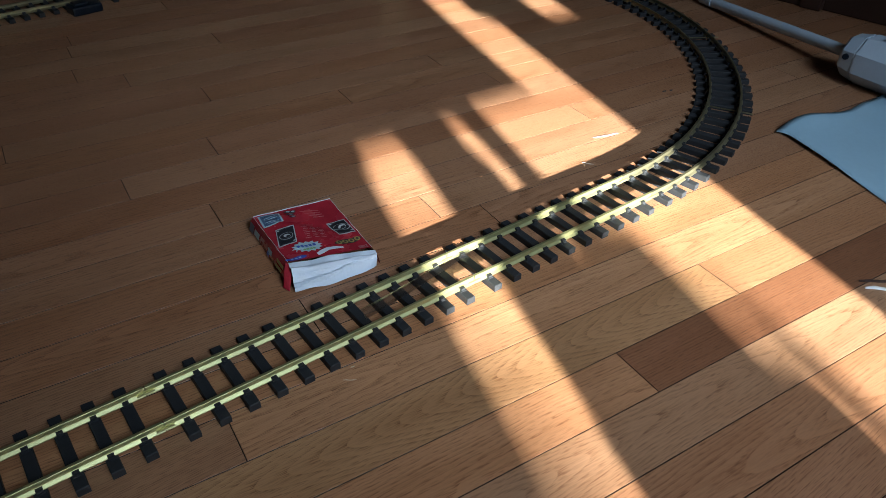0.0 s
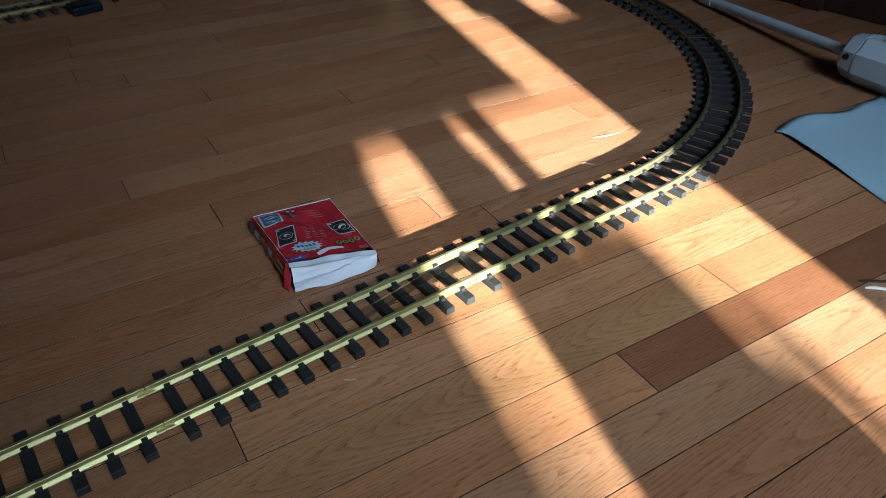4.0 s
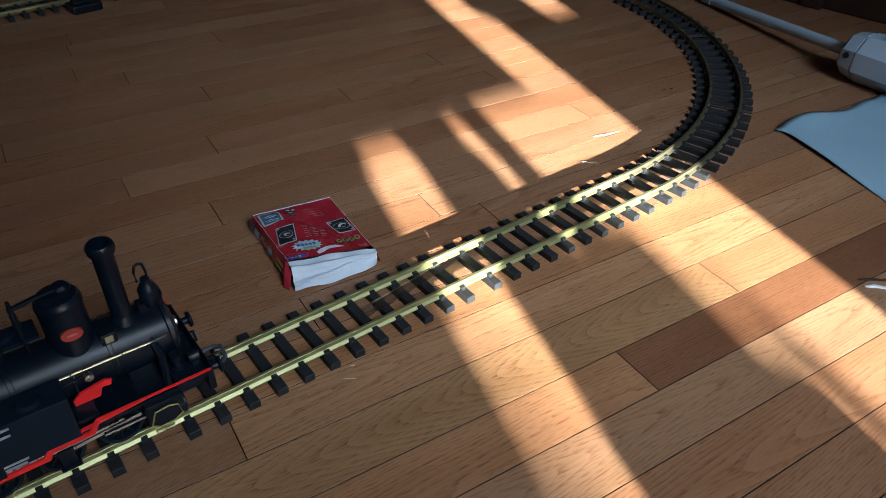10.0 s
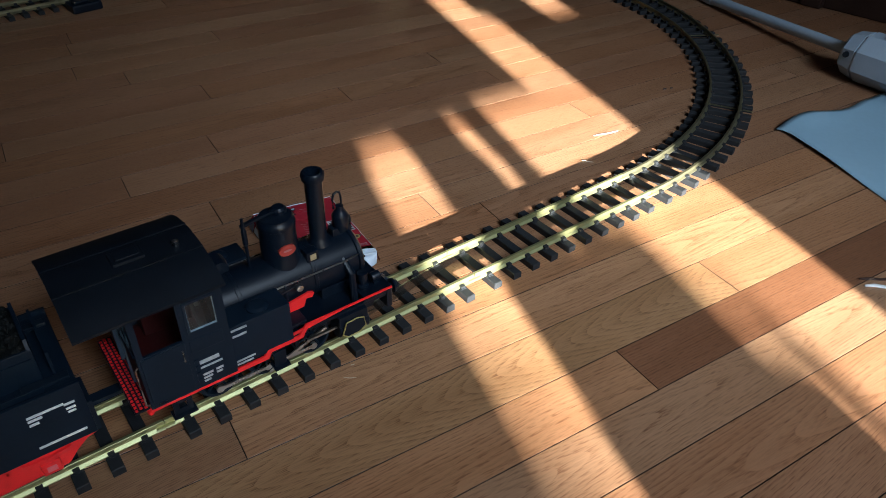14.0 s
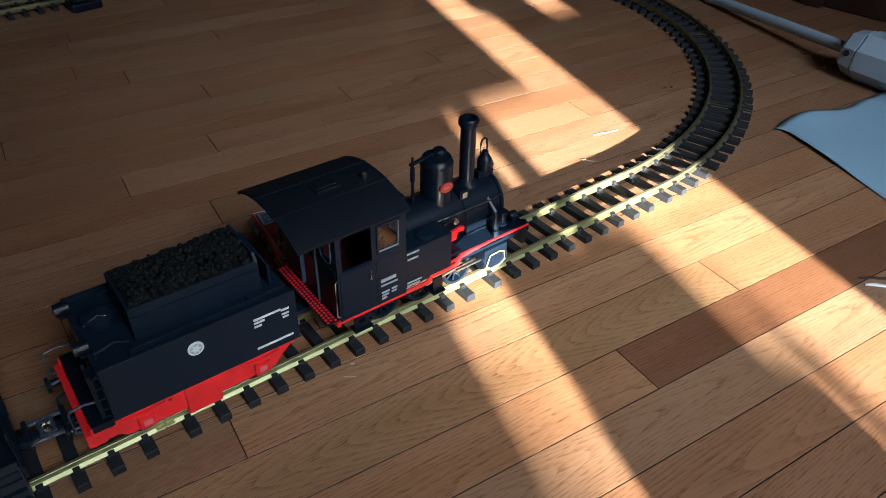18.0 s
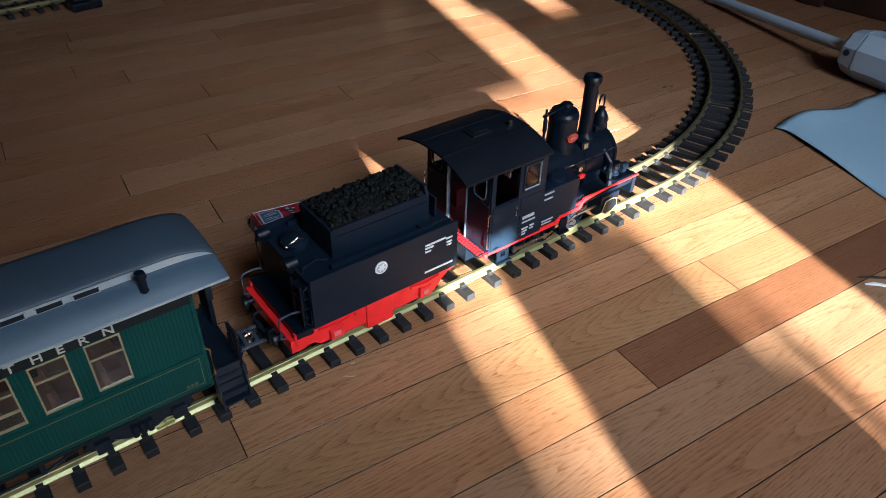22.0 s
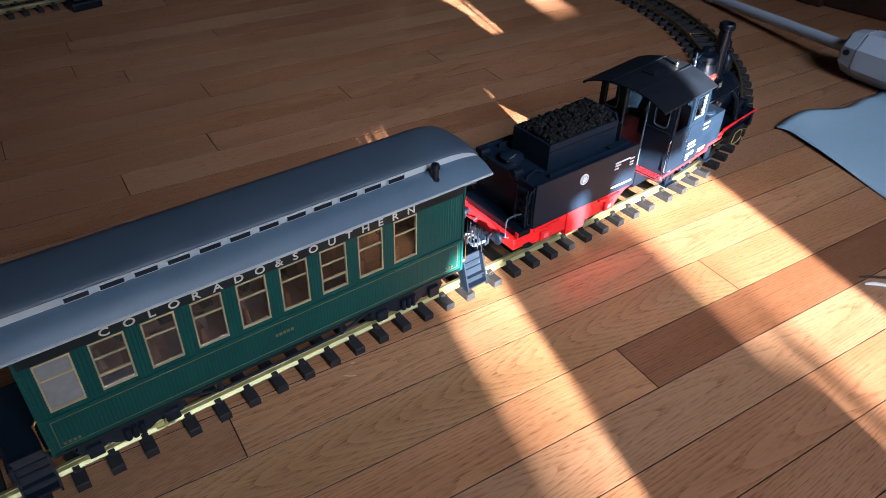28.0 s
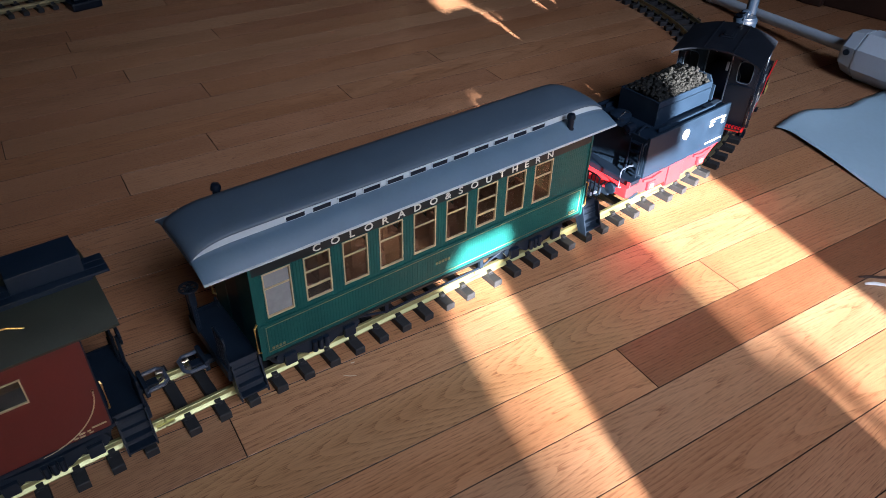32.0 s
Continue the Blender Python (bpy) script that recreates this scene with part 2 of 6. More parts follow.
def smooth(ob, angle=40):
    me = ob.data
    me.shade_smooth()
    bm = bmesh.new()
    bm.from_mesh(me)
    for ed in bm.edges:
        if len(ed.link_faces) == 2 and ed.calc_face_angle(0) > radians(angle):
            ed.smooth = False
    bm.to_mesh(me)
    bm.free()
    return ob


def box(x0, x1, y0, y1, z0, z1, bev=0.0, bm=None):
    bm = bm or bmesh.new()
    r = bmesh.ops.create_cube(bm, size=1.0)
    c = Vector(((x0 + x1) / 2, (y0 + y1) / 2, (z0 + z1) / 2))
    for v in r["verts"]:
        v.co = Vector((v.co.x * (x1 - x0), v.co.y * (y1 - y0), v.co.z * (z1 - z0))) + c
    if bev:
        edges = {e for v in r["verts"] for e in v.link_edges}
        bmesh.ops.bevel(bm, geom=list(edges), offset=bev, segments=2, affect="EDGES", profile=0.6)
    return bm


def rod(p0, p1, r0, r1=None, seg=12, bm=None):
    """A round bar or cone from p0 to p1."""
    bm = bm or bmesh.new()
    p0, p1 = Vector(p0), Vector(p1)
    r1 = r0 if r1 is None else r1
    m = Matrix.Translation((p0 + p1) / 2) @ (p1 - p0).to_track_quat("Z", "Y").to_matrix().to_4x4()
    bmesh.ops.create_cone(bm, cap_ends=True, segments=seg, radius1=max(r0, 1e-5), radius2=max(r1, 1e-5), depth=(p1 - p0).length, matrix=m)
    return bm


def turned(profile, at, seg=24, axis="Z", bm=None):
    """A turned body: profile of (radius, height) about an axis through at."""
    bm = bm or bmesh.new()
    rings = []
    for r, h in profile:
        ring = []
        for k in range(seg):
            a = 2 * math.pi * k / seg
            x, y = max(r, 1e-5) * math.cos(a), max(r, 1e-5) * math.sin(a)
            p = {"Z": (x, y, h), "X": (h, x, y), "Y": (x, h, y)}[axis]
            ring.append(bm.verts.new(Vector(at) + Vector(p)))
        rings.append(ring)
    for a, b in zip(rings, rings[1:]):
        for k in range(seg):
            bm.faces.new((a[k], a[(k + 1) % seg], b[(k + 1) % seg], b[k]))
    bm.faces.new(rings[0])
    bm.faces.new(rings[-1])
    return bm


def slab(points, axis, lo, hi, bm=None):
    """A flat outline, thick from lo to hi along an axis ('X', 'Y' or 'Z')."""
    bm = bm or bmesh.new()
    put = {"X": lambda a, b, d: (d, a, b), "Y": lambda a, b, d: (a, d, b), "Z": lambda a, b, d: (a, b, d)}[axis]
    lower = [bm.verts.new(put(a, b, lo)) for a, b in points]
    upper = [bm.verts.new(put(a, b, hi)) for a, b in points]
    bm.faces.new(lower)
    bm.faces.new(upper)
    n = len(points)
    for k in range(n):
        bm.faces.new((lower[k], lower[(k + 1) % n], upper[(k + 1) % n], upper[k]))
    return bm


def pipe(points, r, seg=8, bm=None):
    """A bent wire of round section."""
    bm = bm or bmesh.new()
    pts = [Vector(p) for p in points]
    rings = []
    for k, p in enumerate(pts):
        d = (pts[min(k + 1, len(pts) - 1)] - pts[max(k - 1, 0)]).normalized()
        q = d.to_track_quat("Z", "Y").to_matrix()
        rings.append([bm.verts.new(p + q @ Vector((r * math.cos(2 * math.pi * j / seg), r * math.sin(2 * math.pi * j / seg), 0))) for j in range(seg)])
    for a, b in zip(rings, rings[1:]):
        for j in range(seg):
            bm.faces.new((a[j], a[(j + 1) % seg], b[(j + 1) % seg], b[j]))
    bm.faces.new(rings[0])
    bm.faces.new(rings[-1])
    return bm


def loft(sections, closed=True, caps=True, bm=None):
    """Skins a row of outlines with equal numbers of points."""
    bm = bm or bmesh.new()
    rings = [[bm.verts.new(p) for p in s] for s in sections]
    n = len(rings[0])
    for a, b in zip(rings, rings[1:]):
        for k in range(n if closed else n - 1):
            bm.faces.new((a[k], a[(k + 1) % n], b[(k + 1) % n], b[k]))
    if caps:
        bm.faces.new(rings[0])
        bm.faces.new(rings[-1])
    return bm


def thing(name, label, category, at=(0, 0, 0), group=""):
    ob = new(name)
    ob.empty_display_size = 0.02
    ob.matrix_basis = Matrix.Translation(at)
    return tagged(ob, label, category, group)


def frame_rect(x0, x1, z0, z1, y0, y1, w, bm=None):
    """An upright rectangular frame of bars w wide, facing along y."""
    bm = bm or bmesh.new()
    box(x0, x1, y0, y1, z1 - w, z1, bm=bm)
    box(x0, x1, y0, y1, z0, z0 + w, bm=bm)
    box(x0, x0 + w, y0, y1, z0 + w, z1 - w, bm=bm)
    box(x1 - w, x1, y0, y1, z0 + w, z1 - w, bm=bm)
    return bm


def panel_with_holes(x0, x1, z0, z1, y0, y1, holes, bm=None):
    """An upright wall from strips that leave the holes (x0, x1, z0, z1) open."""
    bm = bm or bmesh.new()
    xs = sorted({x0, x1, *(h[0] for h in holes), *(h[1] for h in holes)})
    for a, b in zip(xs, xs[1:]):
        mid = (a + b) / 2
        cuts = sorted((h[2], h[3]) for h in holes if h[0] < mid < h[1])
        z = z0
        for lo, hi in cuts:
            if lo > z:
                box(a, b, y0, y1, z, lo, bm=bm)
            z = hi
        if z < z1:
            box(a, b, y0, y1, z, z1, bm=bm)
    bmesh.ops.remove_doubles(bm, verts=bm.verts, dist=1e-6)
    return bm


def at_track(s):
    """Place and heading on the track's centre line, s metres along it."""
    if s <= BEND_X:
        return Vector((s, 0, 0)), 0.0
    a = (s - BEND_X) / RADIUS
    return Vector((BEND_X + RADIUS * math.sin(a), RADIUS - RADIUS * math.cos(a), 0)), a

# ---- the room ----
x0, x1, y0, y1, top = ROOM
# openings added out of view, each cut to shape one sun patch
SLITS = [(-0.084, -0.0150, 0.474, 0.486), (-0.094, -0.0105, 0.412, 0.474), (-0.100, -0.0125, 0.360, 0.412), (-0.150, -0.0175, 0.22, 0.360), (0.0720, 0.1020, 0.460, 0.486), (0.0820, 0.1070, 0.397, 0.460), (0.1380, 0.178, 0.397, 0.491), (0.178, 0.203, 0.345, 0.491), (0.203, 0.250, 0.22, 0.491), (0.250, 0.325, 0.22, 0.74), (0.325, 0.350, 0.22, 0.56),
         (0.350, 0.365, 0.22, 0.42), (0.455, 0.530, 0.540, 0.76)]
tagged(part("wall_south", panel_with_holes(x0, x1, 0, top, WINDOW_Y - 0.03, WINDOW_Y, SLITS + [(0.00, 1.24, 1.05, 1.95)]), PLASTER, None),
       "unseen painted wall with slits added to shape the sun patches", "wall", kind="structure")
tagged(part("wall_north", box(x0, x1, y1, y1 + 0.1, 0, top), PLASTER, None), "plain painted wall", "wall", kind="structure")
bm = box(y0 - 0.03, y1 + 0.1, -0.1, 0, 0, top)
bm.transform(pose(x1, 0, 0, 0, 0, 90))
tagged(part("wall_east", bm, DIM, None), "plain painted wall", "wall", kind="structure")
bm = box(y0, y1, 0, 0.1, 0, top)
bm.transform(pose(x0, 0, 0, 0, 0, 90))
tagged(part("wall_west", bm, PLASTER, None), "plain painted wall with a window", "wall", kind="structure")
tagged(part("ceiling", box(x0, x1, y0, y1, top, top + 0.1), CEIL, None), "plain white ceiling", "ceiling", kind="structure")

tagged(part("ground", box(-40, 40, -40, 40, -0.20, -0.11), GRASS, None), "dark grassy ground outside the room", "ground", kind="structure")
# unseen panel, added to block sun from the upper opening
tagged(part("wall_outside", box(-1.6, 1.8, -2.66, -2.60, 0.97, 3.0), PLASTER, None), "unseen panel added to keep the sun out of the upper opening", "wall", kind="structure")

# unseen far blocker, added for the wide soft edge of the left strip
tagged(part("wall_yard", box(-9.0, -2.868, -12.06, -12.00, -0.11, 2.735), PLASTER, None), "unseen far panel added to soften a sun strip's left edge", "wall", kind="structure")
# unseen low blocker, its height set so the narrow strip fades out
tagged(part("wall_low", box(-0.700, -0.562, -4.56, -4.50, -0.11, 1.035), PLASTER, None), "unseen low panel added to fade out a sun strip", "wall", kind="structure")
# unseen bar, added to lay a dim band in the right strip
tagged(part("gate_post", box(-0.532, -0.506, -4.54, -4.51, -0.11, 0.985), PLASTER, None), "unseen bar added to dim part of a sun strip", "post", kind="structure")

# ---- track ----


def rail_section(side):
    h, c = RAIL_TOP - 0.008, side * GAUGE / 2
    half = [(0.0041, 0), (0.0041, 0.0010), (0.0014, 0.0032), (0.0011, h - 0.0030), (0.0017, h - 0.0022), (0.0017, h - 0.0002), (0.0015, h)]
    return [(c + y, 0.008 + z) for y, z in half] + [(c - y, 0.008 + z) for y, z in reversed(half)]


def sleeper_mesh():
    bm = bmesh.new()
    w, l, h = 0.0053, 0.0448, 0.008
    base = [(-w, -l), (w, -l), (w, l), (-w, l)]
    k = 0.0007
    lower = [bm.verts.new((a, b, 0)) for a, b in base]
    mid = [bm.verts.new((a, b, h - k)) for a, b in base]
    upper = [bm.verts.new((a * (1 - k / w), b * (1 - k / l), h)) for a, b in base]
    for a, b in ((lower, mid), (mid, upper)):
        for j in range(4):
            bm.faces.new((a[j], a[(j + 1) % 4], b[(j + 1) % 4], b[j]))
    bm.faces.new(upper)
    bm.faces.new(lower)
    for side in (-1, 1):
        for s2 in (-1, 1):
            c = side * GAUGE / 2 + s2 * 0.0044
            box(-0.0027, 0.0027, c - 0.0021, c + 0.0018, h - 0.0005, h + 0.0038, bm=bm)
            box(-0.0036, 0.0036, c + s2 * 0.0016 - 0.0014, c + s2 * 0.0016 + 0.0014, h - 0.0005, h + 0.0010, bm=bm)
    me = bpy.data.meshes.new("sleeper")
    bmesh.ops.recalc_face_normals(bm, faces=bm.faces)
    bm.to_mesh(me)
    bm.free()
    me.materials.append(TIE)
    return me


SLEEPER = sleeper_mesh()


def track_piece(length, sleepers, pitch, curved, label, brass):
    """One section of track, from its near end along x; curved ones turn to the left."""
    global OFF
    OFF = Vector((0, 0, 0))
    t = thing("track_section", label, "toy track", group="track sections")

    def on(s):
        if not curved:
            return Vector((s, 0, 0)), 0.0
        a = s / RADIUS
        return Vector((RADIUS * math.sin(a), RADIUS - RADIUS * math.cos(a), 0)), a

    steps = 12 if curved else 1
    for side in (-1, 1):
        rows = []
        for k in range(steps + 1):
            p, a = on(0.0006 + (length - 0.0012) * k / steps)
            n = Vector((-math.sin(a), math.cos(a), 0))
            rows.append([p + n * y + Vector((0, 0, z)) for y, z in rail_section(side)])
        part("rail", loft(rows), brass, t, "dulled brass rail")
        p, a = on(length)
        bm = box(-0.008, 0.008, -0.0036, -0.0010, 0.0085, 0.0112, 0.0003)
        box(-0.008, 0.008, 0.0010, 0.0036, 0.0085, 0.0112, 0.0003, bm=bm)
        bm.transform(Matrix.Translation(p) @ pose(0, 0, 0, 0, 0, math.degrees(a)) @ Matrix.Translation((0, side * GAUGE / 2, 0)))
        part("rail_joiner", bm, brass, t, "folded brass joiner")
    first = (length - (sleepers - 1) * pitch) / 2
    for k in range(sleepers):
        p, a = on(first + k * pitch)
        s = new("sleeper", SLEEPER)
        s.parent = t
        s.matrix_basis = Matrix.Translation(p) @ pose(0, 0, 0, 0, 0, math.degrees(a))
    return t


STRAIGHT = "straight toy track section with brass rails on black sleepers"
long_piece = track_piece(0.342, 12, 0.0277, False, STRAIGHT, BRASS)
long_piece.matrix_basis = Matrix.Translation((0.1018, 0, 0))
for k in range(1, 6):
    copy_thing(long_piece, Matrix.Translation((0.1018 - 0.342 * k, 0, 0)))
short_piece = track_piece(BEND_X - 0.4438, 10, 0.0284, False, STRAIGHT, BRASS)
short_piece.matrix_basis = Matrix.Translation((0.4438, 0, 0))
# bend and far pieces use the brass with shade in its colour
bend = track_piece(RADIUS * radians(30), 11, 0.0284, True, "curved toy track section with brass rails darkened for shade, on black sleepers", BRASS_SHADED)
for side in (-1, 1):
    p, a = Vector((RADIUS * math.sin(radians(30)), RADIUS - RADIUS * math.cos(radians(30)), 0)), 30
    bm = box(-0.00025, 0.00025, *sorted((side * 0.0040, side * 0.0200)) if side > 0 else (-0.046, -0.030), 0.0070, 0.0092)
    if side > 0:
        box(-0.00025, 0.00025, -0.0200, 0.0035, 0.0070, 0.0092, bm=bm)
    bm.transform(Matrix.Translation(p) @ pose(0, 0, 0, 0, 0, a))
    part("joint_web", bm, BRASS_SHADED, bend, "thin brass web at the joint, darkened like the rails")
bend.matrix_basis = Matrix.Translation((BEND_X, 0, 0))
for k in range(1, 6):
    p, a = at_track(BEND_X + RADIUS * radians(30) * k)
    copy_thing(bend, Matrix.Translation(p) @ pose(0, 0, 0, 0, 0, 30 * k))
far_piece = track_piece(0.342, 12, 0.0277, False, "straight toy track section with brass rails darkened for shade, on black sleepers", BRASS_SHADED)
far_piece.matrix_basis = Matrix.Translation((BEND_X, 2 * RADIUS, 0)) @ pose(0, 0, 0, 0, 0, 185.1)
for k in range(1, 3):
    copy_thing(far_piece, Matrix.Translation((BEND_X, 2 * RADIUS, 0)) @ pose(0, 0, 0, 0, 0, 185.1) @ Matrix.Translation((0.342 * k, 0, 0)))

# ---- rolling stock tools ----


def wheel_bmesh(r, spokes):
    """A flanged wheel about the y axis, its flange at +y."""
    if not spokes:
        return turned([(r * 0.25, -0.003), (r * 0.7, -0.0025), (r * 0.82, -0.003), (r, -0.003), (r, 0.002), (r + 0.0018, 0.0025), (r + 0.0018, 0.0035), (0.002, 0.0035)], (0, 0, 0), 28, "Y")
    bm = bmesh.new()
    ring = [(r - 0.003, -0.003), (r, -0.003), (r, 0.002), (r + 0.0018, 0.0025), (r + 0.0018, 0.0035), (r - 0.003, 0.0035)]
    rows = []
    for k in range(33):
        a = 2 * math.pi * k / 32
        rows.append([(q * math.cos(a), y, q * math.sin(a)) for q, y in ring])
    loft(rows, caps=False, bm=bm)
    return bm


ROLLING = []    # wheels: object, place in its parent, radius


def wheelset(parent, x, r, material, spokes=0):
    """Two wheels that turn, in the parent's space, on the rails."""
    global OFF
    keep, OFF = OFF, Vector((0, 0, 0))
    for side in (-1, 1):
        bm = wheel_bmesh(r, spokes)
        if side > 0:
            bm.transform(Matrix.Rotation(math.pi, 4, "Z"))
        w = smooth(part("wheel", bm, material, parent))
        place = Vector((x, side * GAUGE / 2, r + 0.0003)) - Vector((keep.x, 0, 0))
        w.matrix_basis = Matrix.Translation(place)
        if spokes:
            part("hub", turned([(0.0045, -0.0035), (0.0045, 0.003)], (0, 0, 0), 16, "Y"), material, w)
            spoke = part("spoke", rod((0.003, 0, 0), (r - 0.0025, 0, 0), 0.0012, 0.0010, 6), material, w)
            for k in range(1, spokes):
                ob = new("spoke", spoke.data)
                ob.parent, ob.matrix_basis = w, Matrix.Rotation(2 * math.pi * k / spokes, 4, "Y")
        ROLLING.append((w, place, r))
    OFF = keep


def coupler(parent, x, d):
    """A hook and loop, d = 1 towards the front."""
    part("coupler_arm", box(min(x, x + d * 0.026), max(x, x + d * 0.026), -0.004, 0.004, 0.032, 0.038, 0.0008), UNDER, parent)
    loop = [(x + d * 0.014, -0.011, 0.039), (x + d * 0.029, -0.011, 0.0395), (x + d * 0.033, -0.007, 0.0398), (x + d * 0.033, 0.007, 0.0398), (x + d * 0.029, 0.011, 0.0395), (x + d * 0.014, 0.011, 0.039)]
    bm = pipe(loop, 0.0019)
    part("coupler_loop", bm, COUPLE, parent)
    bm = box(min(x + d * 0.012, x + d * 0.016), max(x + d * 0.012, x + d * 0.016), -0.0125, 0.0125, 0.033, 0.045, 0.001)
    part("coupler_head", bm, UNDER, parent)
    part("hook", pipe([(x + d * 0.016, 0, 0.035), (x + d * 0.026, 0, 0.034), (x + d * 0.032, 0, 0.038), (x + d * 0.031, 0, 0.044), (x + d * 0.026, 0, 0.045)], 0.0017), STEEL, parent, "bright steel hook")


def bars(parent, name, y, rows, material):
    """Small printing that cannot be read, as flat bars: x from, x to, height, thickness."""
    for a, b, z, h in rows:
        part(name, box(a, b, y - 0.0004, y + 0.0004, z - h / 2, z + h / 2), material, parent)


def both(y, inner, outer):
    """The span from inner to outer on the side y (-1 near, 1 far), in order."""
    return sorted((y * inner, y * outer))


def turn_side(ob, x):
    """Stands a panel that was built facing y across the vehicle at x."""
    ob.data.transform(Matrix.Translation((x, 0, 0)) @ Matrix.Translation(-OFF) @ Matrix.Rotation(math.pi / 2, 4, "Z") @ Matrix.Translation(OFF))
    return ob


def lettering(text, height, width, material, parent, m):
    """Raised letters, each a part, set wide to fill a width."""
    def made(ch):
        cu = bpy.data.curves.new("letter", "FONT")
        cu.body, cu.size, cu.extrude, cu.offset, cu.resolution_u = ch, height / 0.69, 0.00025, height * 0.014, 3
        ob = bpy.data.objects.new("letter", cu)
        scene.collection.objects.link(ob)
        me = bpy.data.meshes.new_from_object(ob.evaluated_get(bpy.context.evaluated_depsgraph_get()))
        bpy.data.objects.remove(ob)
        me.transform(Matrix.Diagonal((1.16, 1, 1, 1)))
        xs = [v.co.x for v in me.vertices]
        return me, min(xs), max(xs)
    glyphs = [None if ch == " " else made(ch) for ch in text]
    solid = sum(g[2] - g[1] for g in glyphs if g)
    gaps = sum(0.45 if (g is None or h is None) else 1.0 for g, h in zip(glyphs, glyphs[1:]))
    gap = (width - solid) / gaps
    x = -width / 2
    for k, g in enumerate(glyphs):
        if g:
            me, lo, hi = g
            me.transform(Matrix.Translation(-OFF) @ m @ Matrix.Translation((x - lo, 0, 0)))
            me.name = "letter"
            me.materials.clear()
            me.materials.append(material)
            new("letter", me).parent = parent
            x += hi - lo
        if k + 1 < len(glyphs):
            x += gap * (0.45 if (g is None or glyphs[k + 1] is None) else 1.0)


MOVERS = []     # things on the track: object, front and rear guide places from the chimney, pose height


def vehicle(name, label, category, front, rear):
    global OFF
    mid = (front + rear) / 2
    OFF = Vector((mid, 0, RAIL_TOP))
    t = thing(name, label, category, (0, 0, RAIL_TOP), "train")
    MOVERS.append((t, front, rear))
    return t


# ---- locomotive ----
loco = vehicle("steam_locomotive", "black toy steam locomotive with red frame and arched cab roof", "toy train", -0.026, -0.130)
L = loco
CW = 0.0530    # half the cab's width
part("frame", box(-0.182, 0.046, -0.016, 0.016, 0.028, 0.056, 0.001), BLACK, L)
part("footplate", box(-0.062, 0.046, -0.046, 0.046, 0.0635, 0.0670, 0.0006), BLACK, L)
for y in (-1, 1):
    edge = [(-0.1835, 0.0590), (-0.083, 0.0590), (-0.080, 0.0650), (-0.050, 0.0650), (-0.043, 0.0766), (0.044, 0.0766), (0.044, 0.0782), (-0.046, 0.0782), (-0.053, 0.0690), (-0.083, 0.0690), (-0.087, 0.0635), (-0.1835, 0.0635)]
    part("running_board_edge", slab(edge, "Y", *both(y, 0.0510, 0.0528)), RED, L, "red edge strip")
    part("side_tank", box(-0.1120, -0.0580, *both(y, 0.027, CW - 0.0005), 0.066, 0.1095, 0.0012), SATIN, L)
    part("tank_lid", turned([(0.0095, 0.1095), (0.0095, 0.1110), (0.0065, 0.1125), (0.0, 0.1128)], (-0.082, y * 0.041, 0), 18), SATIN, L)
    part("tank_step", box(-0.0575, -0.0420, *both(y, 0.028, 0.048), 0.0755, 0.0790, 0.0006), BLACK, L)
    smooth(part("cylinder", turned([(0.0, -0.016), (0.0095, -0.016), (0.0105, -0.015), (0.0105, 0.015), (0.0095, 0.016), (0.0, 0.016)], (0.004, y * 0.040, 0.0465), 20, "X"), BLACK, L))
    part("valve_chest", box(-0.012, 0.018, *both(y, 0.030, 0.0500), 0.0520, 0.0640, 0.001), BLACK, L)
    lug = [(-0.0105, 0.0445), (-0.0045, 0.0400), (0.0075, 0.0405), (0.0145, 0.0450), (0.0125, 0.0560), (0.0055, 0.0585), (-0.0060, 0.0575)]
    rim = slab(lug, "Y", *both(y, 0.0495, 0.0512))
    part("cylinder_cover", rim, BLACK, L)
    loop = [(x, y * 0.0518, z) for x, z in lug + lug[:1]]
    part("cover_outline", pipe(loop, 0.0007, 6), INKY, L, "thin yellow outline")
    part("slide_bar", box(-0.044, -0.012, *both(y, 0.0420, 0.0445), 0.0490, 0.0512), STEEL, L, "bright steel bar")
    part("red_bracket", slab([(-0.0545, 0.0790), (-0.0550, 0.0835), (-0.0490, 0.0890), (-0.0300, 0.0925), (-0.0250, 0.0905), (-0.0265, 0.0862), (-0.0330, 0.0870), (-0.0360, 0.0790)], "Y", *both(y, 0.0290, 0.0315)), RED, L, "red bracket")
    part("reverser_arm", slab([(-0.062, 0.071), (-0.030, 0.074), (-0.010, 0.0755), (-0.010, 0.0770), (-0.034, 0.0762), (-0.062, 0.0735)], "Y", *both(y, 0.0505, 0.0522)), RED, L, "red lever")
    step = part("hanging_step", box(-0.0800, -0.0650, *both(y, 0.0430, 0.0545), 0.0420, 0.0440, 0.0005), BLACK, L)
    part("step_hanger", box(-0.0780, -0.0670, *both(y, 0.0490, 0.0508), 0.0440, 0.0600), BLACK, step)
    st = part("cab_step", box(-0.1700, -0.1500, *both(y, 0.0430, 0.0540), 0.0400, 0.0418, 0.0005), BLACK, L)
    part("step_plate", panel_with_holes(-0.1680, -0.1520, 0.0418, 0.0590, *both(y, 0.0485, 0.0503), [(-0.1632, -0.1568, 0.0470, 0.0530)]), BLACK, st)
    smooth(part("beam_end", turned([(0.0, -0.0030), (0.0022, -0.0026), (0.0030, 0.0), (0.0022, 0.0026), (0.0, 0.0030)], (-0.1845, y * 0.0500, 0.0585), 12), RED, L))
    part("steam_pipe", pipe([(0.012, y * 0.020, 0.105), (0.014, y * 0.032, 0.094), (0.012, y * 0.038, 0.066)], 0.0034), BLACK, L)
